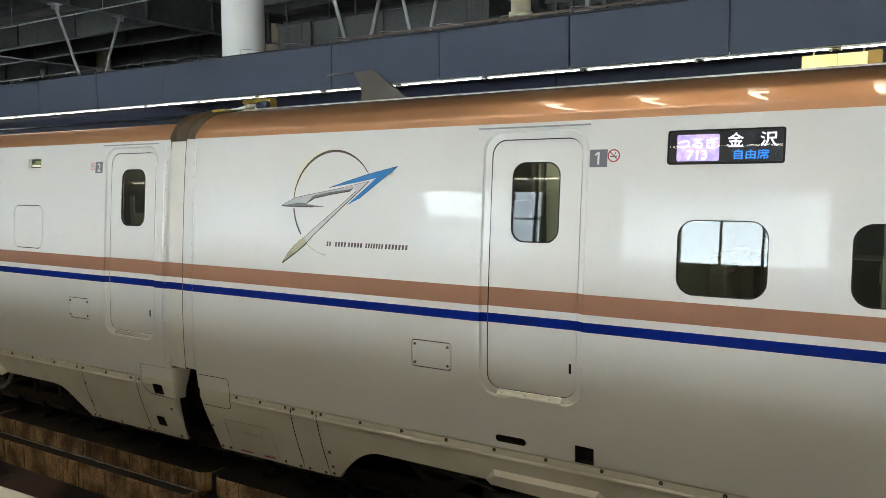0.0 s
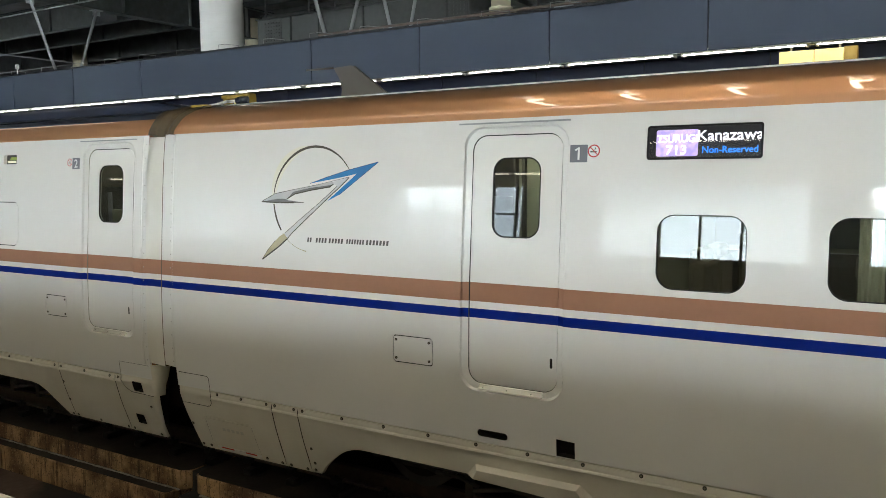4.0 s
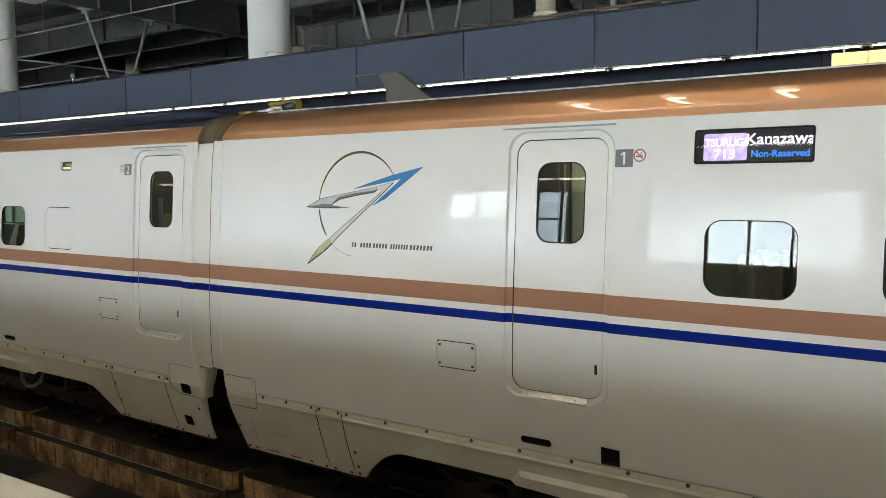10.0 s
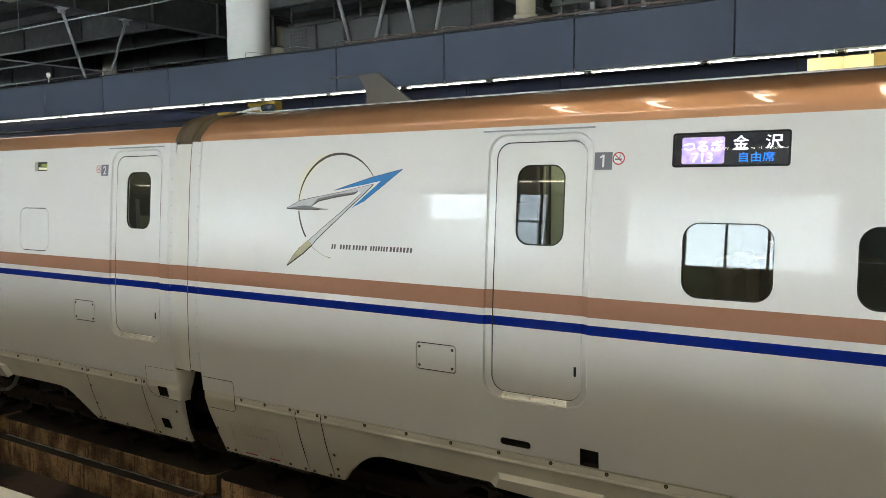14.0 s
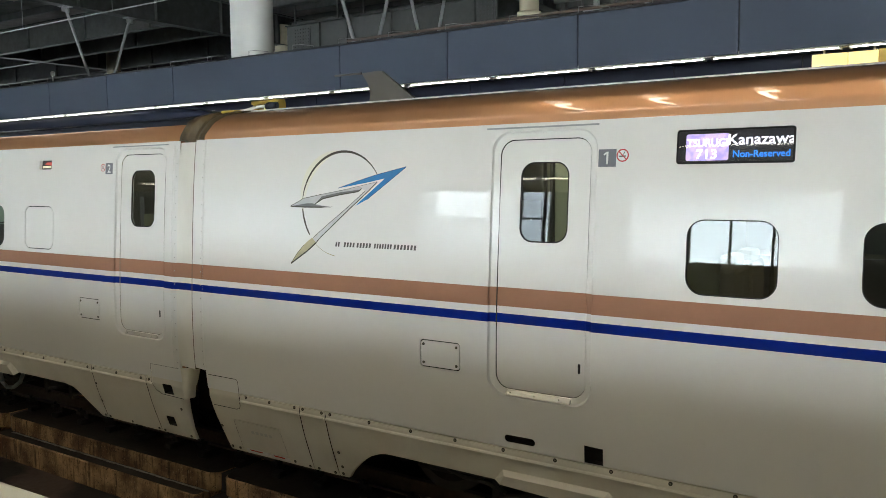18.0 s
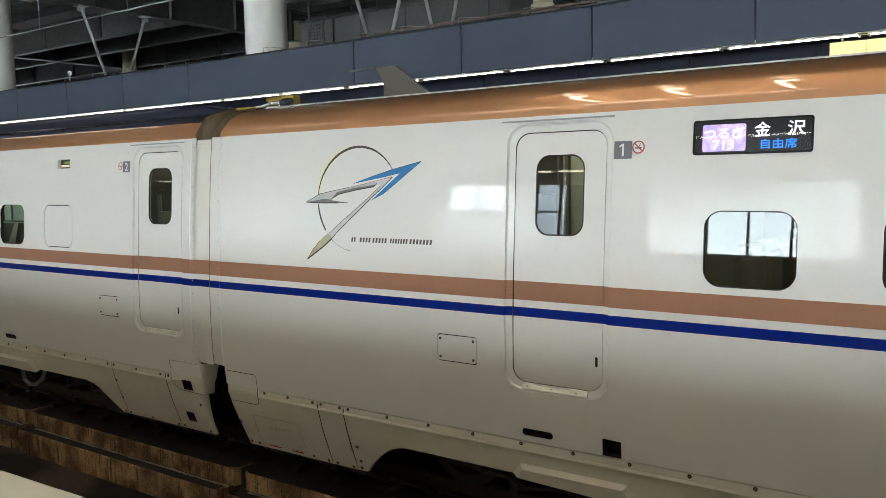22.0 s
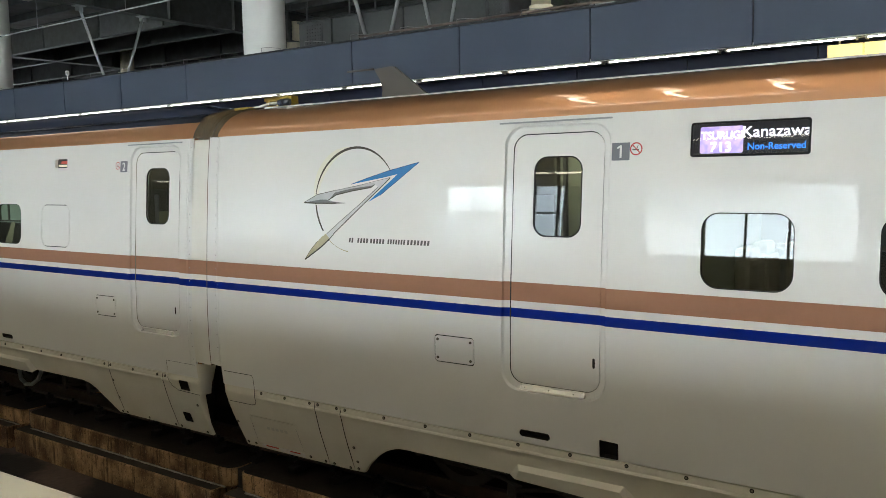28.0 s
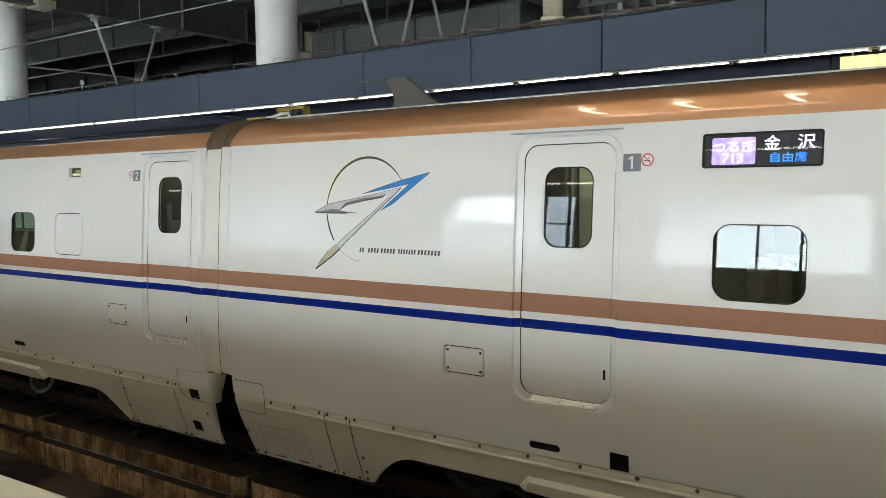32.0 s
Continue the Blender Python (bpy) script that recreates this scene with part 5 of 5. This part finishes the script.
outline([(-4.605, 2.823), (-4.418, 2.876), (-4.205, 2.931), (-3.889, 2.996)], 0.005, EMBLEM_NAVY)


def arc_band(a0, a1, w0, w1, mat, name):
    n = 40
    out, inn = [], []
    for k in range(n + 1):
        s = k / n
        a = radians(a0 + (a1 - a0) * s)
        w = w0 + (w1 - w0) * math.sin(math.pi * s)
        out.append((EMX + EMR * math.cos(a), EMZ + EMR * math.sin(a)))
        inn.append((EMX + (EMR - w) * math.cos(a), EMZ + (EMR - w) * math.sin(a)))
    return skin(name, out + inn[::-1], mat, emblem, depth=-0.001, step=0.08)


halo_out = [(EMX + (0.455 + 0.05 * math.sin(radians((a - 95) * 180 / 95))) * math.cos(radians(a)), EMZ + (0.455 + 0.05 * math.sin(radians((a - 95) * 180 / 95))) * math.sin(radians(a))) for a in range(95, 191, 5)]
halo_in = [(EMX + (0.44 - 0.03 * math.sin(radians((a - 95) * 180 / 95))) * math.cos(radians(a)), EMZ + (0.44 - 0.03 * math.sin(radians((a - 95) * 180 / 95))) * math.sin(radians(a))) for a in range(95, 191, 5)]
skin("emblem_glow", halo_out + halo_in[::-1], EMBLEM_PALE, emblem, depth=-0.0007, step=0.08, label="faint pale yellow crescent")
arc_band(33, 183, 0.006, 0.022, EMBLEM_DARK, "emblem_ring")
arc_band(186, 218, 0.014, 0.018, EMBLEM_DARK, "emblem_ring")
arc_band(222, 262, 0.008, 0.004, EMBLEM_GOLD, "emblem_ring")
for a, b, n in ((-4.619, -4.562, 2), (-4.524, -4.395, 4), (-4.382, -4.219, 5), (-4.195, -4.002, 7), (-3.990, -3.753, 7)):
    w = (b - a) / n
    for k in range(n):
        skin("lettering_bar", [(a + k * w - 0.003, 2.321), (a + (k + 0.62) * w - 0.003, 2.321), (a + (k + 0.62) * w + 0.003, 2.361), (a + k * w + 0.003, 2.361)], SIGN_BLACK, emblem, depth=-0.0012)

# ---------- destination display
DX0, DX1, DZ0, DZ1 = disp
dzc, dxc = (DZ0 + DZ1) / 2, (DX0 + DX1) / 2
display = skin("destination_display", rounded(DX0 + 0.001, DX1 - 0.001, DZ0 + 0.001, DZ1 - 0.001, 0.02, 4), BLACK, car1,
               [rounded(DX0 + 0.014, DX1 - 0.014, DZ0 + 0.014, DZ1 - 0.014, 0.012, 4)], depth=0.003, rim=0.03, hole_rim=0.02,
               label="lit destination display in a black frame")
cover = skin("cover_glass", rounded(DX0 + 0.012, DX1 - 0.012, DZ0 + 0.012, DZ1 - 0.012, 0.012, 4), CLEAR, display, depth=0.010)
cover.visible_shadow = False
message = part("message_strip", add_box(bmesh.new(), -0.375, 1.125, -0.125, 0.125, -0.006, 0.0), LED_BACK, display, "sliding strip that carries two messages")
HALF = 0.75


def page(x, service, service_size, places, place_height, seats, seats_size):
    """One message: violet badge with the service, then destination and seating."""
    badge_x = x - 0.191
    bm = bmesh.new()
    lo = [bm.verts.new((px, pz, 0.0008)) for px, pz in rounded(badge_x - 0.139, badge_x + 0.139, -0.091, 0.086, 0.014, 4)]
    bm.faces.new(lo)
    part("badge", bm, LED_BADGE, message, "violet glowing service badge")
    lettering("service_name", service, 0.072, LED_WHITE, message, pose(badge_x, 0.027, 0.002), width=service_size[0], height=service_size[1], depth=0.0003, heavy=0.0022)
    lettering("service_number", "713", 0.072, LED_WHITE, message, pose(badge_x - 0.004, -0.049, 0.002), width=0.132, height=0.060, depth=0.0003, heavy=0.0022)
    for text, px, w in places:
        lettering("destination", text, 0.1, LED_WHITE, message, pose(x + px, 0.044, 0.002), width=w, height=place_height, depth=0.0003, heavy=0.0013)
    lettering("seating", seats, 0.066, LED_BLUE, message, pose(x + 0.150, -0.051, 0.002), width=seats_size[0], height=seats_size[1], depth=0.0003, heavy=0.0008)


page(0.0, "つるぎ", (0.258, 0.070), (("金", 0.049, 0.094), ("沢", 0.253, 0.102)), 0.091, "自由席", (0.215, 0.062))
page(HALF, "TSURUGI", (0.262, 0.050), (("Kanazawa", 0.150, 0.408),), 0.067, "Non-Reserved", (0.346, 0.043))
lean = math.degrees(math.atan(side(dzc)[1]))
SHOW_A = Matrix.LocRotScale((dxc, side(dzc)[0] + 0.085, dzc), Euler((radians(90 - lean), 0, 0)), None)
SHOW_B = Matrix.Translation((-HALF, 0, 0)) @ SHOW_A

# ---------- room inside the leading car
interior(car1, -6.3, R1)
part("partition", box(-1.98, -1.94, 0.16, 3.2, 1.26, 3.3), INTERIOR, car1)
part("vestibule_panel", box(-2.815, -2.30, 0.62, 0.66, 1.26, 3.3), INTERIOR, car1, "olive vestibule wall panel")
part("vestibule_post", box(-2.935, -2.908, 0.60, 0.66, 1.26, 3.3, 0.005), INTERIOR_DARK, car1)
part("vestibule_post", box(-2.898, -2.868, 0.645, 0.66, 1.26, 3.3, 0.005), INTERIOR, car1)
part("vestibule_post", box(-2.855, -2.825, 0.60, 0.66, 1.26, 3.3, 0.005), INTERIOR_DARK, car1)
for k in range(6):
    seat(car1, -1.66 + 1.04 * k)
for x in (-0.40, 0.62):
    bm = bmesh.new()
    top = [(x + 0.018 * i, 0.20 + (0.012 if i % 2 else -0.004)) for i in range(9)]
    lo = [bm.verts.new((px, py, 2.0)) for px, py in top]
    hi = [bm.verts.new((px, py, 2.9)) for px, py in top]
    for i in range(8):
        bm.faces.new((lo[i], lo[i + 1], hi[i + 1], hi[i]))
    part("curtain", bm, CURTAIN, car1, "olive grey pleated curtain")

# ---------- following car
car2 = base("train_car", "ivory high-speed train car with copper roof and closed door", "train car", group="coupled train cars")
E2, L2 = -6.72, -31.6
door2 = (-7.760, -6.905)
win2 = [-10.555 - 1.04 * k for k in range(18)]
open2 = [rounded(*door2, 1.25, 3.243, 0.15, 8, CUTS), rounded(-9.515, -8.915, 2.115, 2.617, 0.10), rounded(-8.416, -8.030, 1.372, 1.606, 0.03),
         rounded(-9.235, -8.980, 3.045, 3.150, 0.012, 3), rounded(-10.60, -10.34, 0.89, 0.945, 0.027, 6)]
open2 += [rounded(x - 0.058, x + 0.631, WIN_Z[0] - 0.043, WIN_Z[1] + 0.058, 0.173) for x in win2]
car_side(car2, L2, E2, open2)
extrude_profile("roof_shoulder", spline(ROOF)[:18], L2, E2 - 0.02, COPPER_ROOF, car2, "glossy copper coloured roof shoulder", lean1=0.26)
extrude_profile("roof_crest", spline(ROOF)[17:] + spline(CREST)[1:] + [(3.38 - y, z) for y, z in spline(CREST)[::-1]] + [(3.38 - y, z) for y, z in spline(ROOF)[::-1]], L2, E2 - 0.02, NAVY_ROOF, car2, "glossy dark slate blue roof crest", lean1=0.26)
part("far_body", box(L2, E2, 3.28, 3.36, 0.9, 2.10), WHITE, car2)
for x in win2:
    rounded_window(car2, x, x + 0.573, *WIN_Z)
side_door(car2, *door2, -7.03)
hatch(car2, -8.416, -8.030, 1.372, 1.606)
hatch(car2, -9.515, -8.915, 2.115, 2.617, False, "blanked_window", 0.10)
car_number(car2, -7.940, -7.812, 2.978, 3.098, "2")
no_smoking(car2, -7.985, 3.05, 0.042)
dark_hole(car2, open2[4])
yi = side(3.10)[0]
lampbox = part("side_lamp_box", box(-9.32, -8.975, yi + 0.075, yi + 0.085, 3.02, 3.175), BLACK, car2, "black recessed side indicator")
indicator = part("indicator_strip", box(-9.34, -8.68, yi + 0.058, yi + 0.064, 3.03, 3.165), LED_BACK, lampbox, "sliding strip that carries two messages")
for x, glow, what in ((0.0, LED_RED, "red"), (0.30, LED_GREEN, "green")):
    skin("lit_line", [(x - 9.25, 3.062), (x - 9.08, 3.062), (x - 9.08, 3.084), (x - 9.25, 3.088)], LED_PALE, indicator, depth=0.054, label="small lit white line")
    skin("lit_mark", [(x - 9.21, 3.10), (x - 9.06, 3.09), (x - 9.06, 3.128), (x - 9.18, 3.128)], glow, indicator, depth=0.054, label="small lit " + what + " mark")
skirt(car2, [(L2, SK), (L2, 0.525), (-8.93, 0.527)] + [(-8.80, 0.505), (-8.70, 0.45), (-8.40, 0.185), (-8.33, 0.183), (-8.285 - G, 0.183), (-8.285 - G, SK)])
skirt(car2, [(-8.285 + G, SK), (-7.31 - G, SK), (-7.31 - G, 0.183), (-8.285 + G, 0.183)])
hole_lo = rounded(-7.145, -7.012, 0.292, 0.405, 0.012, 3)
skirt(car2, [(-7.31 + G, SK), (-7.215, SK), (-7.215, 0.78), (-7.17, 0.70), (-7.08, 0.665), (-6.80, 0.655), (-6.766, 0.183), (-7.31 + G, 0.183)], holes=[hole_lo])
hole_hi = rounded(-7.036, -6.885, 0.682, 0.790, 0.012, 3)
skin("corner_plate", [(-7.205, 0.985), (-6.72, 0.985), (-6.72, 0.662), (-7.075, 0.672), (-7.165, 0.71), (-7.205, 0.79)], SKIRT_PAINT, car2, [hole_hi],
     depth=0.0015, rim=0.03, label="ivory corner cover plate")
dark_hole(car2, hole_lo, depth=0.12)
dark_hole(car2, hole_hi, depth=0.12)
for x in (-10.55, -10.12, -9.69, -9.25, -8.808, -8.363, -8.249, -7.828, -7.397, -7.262):
    screw(car2, x, 0.805, 0.0150)
for x, z in ((-8.33, 0.21), (-8.24, 0.21), (-7.83, 0.21), (-7.36, 0.21), (-7.26, 0.21), (-6.83, 0.21), (-8.27, 0.62), (-8.275, 0.40), (-6.83, 0.53)):
    screw(car2, x, z, 0.0150)
part("underframe", box(L2, -6.95, 0.12, 3.2, 1.0, 1.18), DARK, car2)
part("skirt_backing", box(-8.3, -6.95, 0.35, 0.40, 0.25, 1.0), DARK, car2)
for x0, x1 in ((L2, -8.295), (-8.275, -7.32), (-7.30, -7.22)):
    skirt_lip(car2, x0, x1)
bogie2 = bogie(car2, -10.25)
pipe_part("hose", [(-11.16, 0.52, 0.58), (-11.16, 0.50, 0.30), (-11.12, 0.50, 0.16), (-10.98, 0.49, 0.108), (-10.82, 0.49, 0.13), (-10.67, 0.50, 0.215), (-10.59, 0.50, 0.33), (-10.57, 0.53, 0.58)],
          0.026, STRUT, bogie2, "light grey hanging hose loop")
bm = bmesh.new()
a = [bm.verts.new((x, side(z)[0] - o, z)) for x, z, o in ((-14.0, 0.53, 0), (-14.0, 0.65, 0), (-10.05, 0.65, 0), (-9.94, 0.525, 0))]
b = [bm.verts.new((x, side(z)[0] - o, z)) for x, z, o in ((-14.0, 0.50, 0.05), (-14.0, 0.615, 0.05), (-10.08, 0.615, 0.05), (-10.0, 0.49, 0.05))]
for k in range(3):
    bm.faces.new((a[k], a[k + 1], b[k + 1], b[k]))
bm.faces.new(b)
part("step_fairing", bm, SKIRT_PAINT, car2, "raised ivory step fairing over the bogie")
seam(car2, [(-7.21, 0.985), (-6.74, 0.985)], 0.003)
seam(car2, [(-7.21, 0.985), (-7.21, 0.79), (-7.168, 0.708), (-7.08, 0.668), (-6.74, 0.659)])
end_cap(car2, (-6.722, -6.68), (-6.722, -6.60), 0.665, 1.0, (0.10, 0.16))
end_cap(car2, (-6.768, -6.760), (-6.802, -6.735), 0.183, 0.655, (0.012, 0.07))
# pillar and gangway fairing
skin("end_pillar", [(-6.80, 0.99), (-6.725, 0.99), (-6.725, 3.29), (-6.79, 3.29)], PAINT_EDGE, car2, depth=-0.003, rim=0.05, paint=stripe, label="ivory riveted end pillar")
for k in range(17):
    rivet(car2, -6.748, 1.05 + k * 0.135, -0.003)
bead(car2, -6.792, 1.0, 3.28, 0.011, 0.002)
bead(car1, -6.342, 1.03, 3.29, 0.006, 0.003)
skin("fairing_edge", [(-6.500, 1.01), (-6.490, 1.01), (-6.490, 3.28), (-6.500, 3.28)], BELLOWS, car2, depth=0.009, rim=0.05, label="dark brown rubber edge")
skin("gangway_fairing", [(-6.765, 1.02), (-6.499, 1.01), (-6.499, 3.28), (-6.765, 3.28)], [FAIRING, COPPER_STRIPE, BLUE_STRIPE], car2, depth=0.012, rim=0.25, label="cream rubber gangway fairing with the stripes running on", paint=stripe)
interior(car2, -31.5, -6.95)
part("partition", box(-8.3, -8.26, 0.16, 3.2, 1.26, 3.3), INTERIOR, car2)
# Dark sheet added to make the vestibule look unlit.
part("vestibule_panel", box(-8.2, -7.32, 0.55, 0.59, 1.26, 3.3), INTERIOR_DARK, car2, "added dark sheet imitating the vestibule's dimness")
part("vestibule_post", box(-7.985, -7.915, 0.535, 0.548, 1.6, 2.72, 0.003), SIGN_GREY, car2, "narrow blue grey panel")
part("vestibule_cabinet", box(-7.87, -7.34, 0.50, 0.548, 1.26, 2.53, 0.004), INTERIOR, car2, "olive vestibule cabinet")
# Added sheets and bars stand in for the view through to the far platform.
part("glazed_screen", box(-12.6, -10.4, 0.78, 0.80, 1.26, 3.29), SEE_THROUGH, car2, "pale green sheet standing in for the view through the car")
for x in (-11.90, -11.66):
    part("screen_post", box(x - 0.012, x + 0.012, 0.755, 0.778, 2.34, 3.29, 0.004), INTERIOR_DARK, car2)
for z in (2.31, 2.345):
    part("screen_bar", box(-12.6, -10.4, 0.730, 0.752, z - 0.009, z + 0.009), INTERIOR_DARK, car2)
part("low_screen", box(-12.6, -10.4, 0.756, 0.776, 1.26, 2.298), INTERIOR_DARK, car2, "dark lower sheet below the imitated view")
bm = bmesh.new()
lo = [bm.verts.new((-11.78 + 0.028 * i, 0.715 + (0.012 if i % 2 else 0.0), 1.95)) for i in range(8)]
hi = [bm.verts.new((-11.50 + 0.012 * i, 0.715 + (0.008 if i % 2 else 0.0), 2.33)) for i in range(8)]
for i in range(7):
    bm.faces.new((lo[i], lo[i + 1], hi[i + 1], hi[i]))
part("curtain", bm, CURTAIN, car2, "pale gathered curtain tied aside")
part("partition", box(-7.30, -7.26, 0.7, 3.2, 1.26, 3.3), INTERIOR_DARK, car2)

# ---------- between the cars
gang = base("gangway", "dark gangway with olive bellows hood between the cars", "gangway")
part("gangway_core", box(-6.95, -6.1, 0.42, 2.96, 0.45, 3.35), DARK, gang)
bm = bmesh.new()
hood = [(0.119, 3.303), (0.134, 3.36), (0.168, 3.43), (0.22, 3.497), (0.32, 3.553), (0.50, 3.598), (0.9, 3.625), (1.69, 3.635)]
xs = [-6.755, -6.705, -6.65, -6.615, -6.590, -6.560, -6.535, -6.51, -6.47, -6.42, -6.36]
fold = [0.02, 0.0, 0.002, 0.014, 0.150, 0.160, 0.030, 0.075, 0.012, 0.006, 0.018]
grid = [[bm.verts.new((x + (0.14 + 0.044 * k) * max(0, z - 3.33), y - 0.004 + fold[k] * (1 - 0.125 * i), z - 0.5 * fold[k] * (1 - 0.125 * i))) for i, (y, z) in enumerate(hood)] for k, x in enumerate(xs)]
for g0, g1 in zip(grid, grid[1:]):
    for k in range(len(hood) - 1):
        bm.faces.new((g0[k], g0[k + 1], g1[k + 1], g1[k]))
part("bellows_hood", bm, BELLOWS, gang, "olive brown pleated bellows hood", smooth=True)
rod_part("coupler", (-7.0, 1.69, 0.9), (-6.0, 1.69, 0.9), 0.12, DARK, gang)

# ---------- on the roofs
fin = base("roof_aerial", "grey swept aerial fin with a thin forward rod", "aerial")
bm = bmesh.new()
FY = 1.0
loop = [(-4.98, 3.60), (-4.37, 3.60), (-4.82, 3.93), (-4.87, 3.935), (-5.06, 3.925), (-4.99, 3.82), (-4.96, 3.72)]
fr = [bm.verts.new((x, FY - 0.02, z)) for x, z in loop]
bk = [bm.verts.new((x, FY + 0.02, z)) for x, z in loop]
bm.faces.new(fr)
bm.faces.new(bk[::-1])
for k in range(len(loop)):
    bm.faces.new((fr[k], fr[(k + 1) % len(loop)], bk[(k + 1) % len(loop)], bk[k]))
part("blade", bm, GREY_FIN, fin)
rod_part("rod", (-5.42, FY, 3.93), (-5.08, FY, 3.928), 0.010, GREY_FIN, fin)

pts = [(0.62, 3.60), (0.63, 3.66), (0.66, 3.70), (0.72, 3.72), (0.90, 3.725), (0.96, 3.70), (0.98, 3.60)]
extrude_profile("roof_duct", spline(pts, 3), -31.0, -7.55, CABLE_BLUE, car2, "dark blue roof cable duct with a glossy rounded top")
bm = bmesh.new()
duct_lines = [[bm.verts.new((x, y, z if f is None else 3.60 + f * (z - 3.60))) for y, z in spline(pts, 3)] for x, f in ((-7.55, None), (-7.25, 0.75), (-6.95, 0.35), (-6.80, 0.05))]
for r0, r1 in zip(duct_lines, duct_lines[1:]):
    for k in range(len(r0) - 1):
        bm.faces.new((r0[k], r1[k], r1[k + 1], r0[k + 1]))
part("duct_end", bm, CABLE_BLUE, car2, "duct end that slopes down to the roof", smooth=True)
cable = base("roof_cable", "white insulator and blue sleeved cable between the roofs", "cable")
pipe_part("sleeve", [(-6.20, 0.80, 3.650), (-6.16, 0.82, 3.668), (-6.08, 0.85, 3.668)], 0.036, CABLE_BLUE, cable)
pipe_part("insulator", [(-6.43, 0.66, 3.612), (-6.36, 0.68, 3.618), (-6.27, 0.74, 3.652), (-6.19, 0.78, 3.655)], 0.016, INSULATOR, cable)
part("clamp", box(-6.24, -6.13, 0.92, 1.02, 3.60, 3.745, 0.008), CABLE_YELLOW, cable, "yellow cable clamp block")
part("clamp_arm", box(-6.55, -6.238, 0.93, 1.01, 3.705, 3.742, 0.006), CABLE_YELLOW, cable, "yellow clamp arm")
part("clamp_plate", box(-6.54, -6.34, 0.50, 0.60, 3.585, 3.612, 0.008), CABLE_YELLOW, cable, "yellow clamp plate")
part("clamp_foot", box(-6.52, -6.46, 0.93, 1.01, 3.595, 3.706, 0.004), CABLE_YELLOW, cable)


# ---------------------------------------------------------------- what moves: the display changes its message every four seconds
def motions():
    rows, shown = [(0.0, SHOW_A)], 0
    for t in (1.45, 5.45, 9.45, 13.45, 17.45, 21.45, 25.45, 29.45):
        rows.append((t - 0.017, (SHOW_A, SHOW_B)[shown]))
        shown = 1 - shown
        rows.append((t + 0.017, (SHOW_A, SHOW_B)[shown]))
    rows.append((32.0, (SHOW_A, SHOW_B)[shown]))
    walk(message, rows)
    # the small side indicator changes at its own pace
    rows, shown = [(0.0, Matrix.Translation((-0.30, 0, 0)))], 1
    for t in (4.15, 9.3, 14.43, 19.6, 24.75, 29.9):
        rows.append((t - 0.017, Matrix.Translation((-0.30 * shown, 0, 0))))
        shown = 1 - shown
        rows.append((t + 0.017, Matrix.Translation((-0.30 * shown, 0, 0))))
    rows.append((32.0, Matrix.Translation((-0.30 * shown, 0, 0))))
    walk(indicator, rows)


motions()
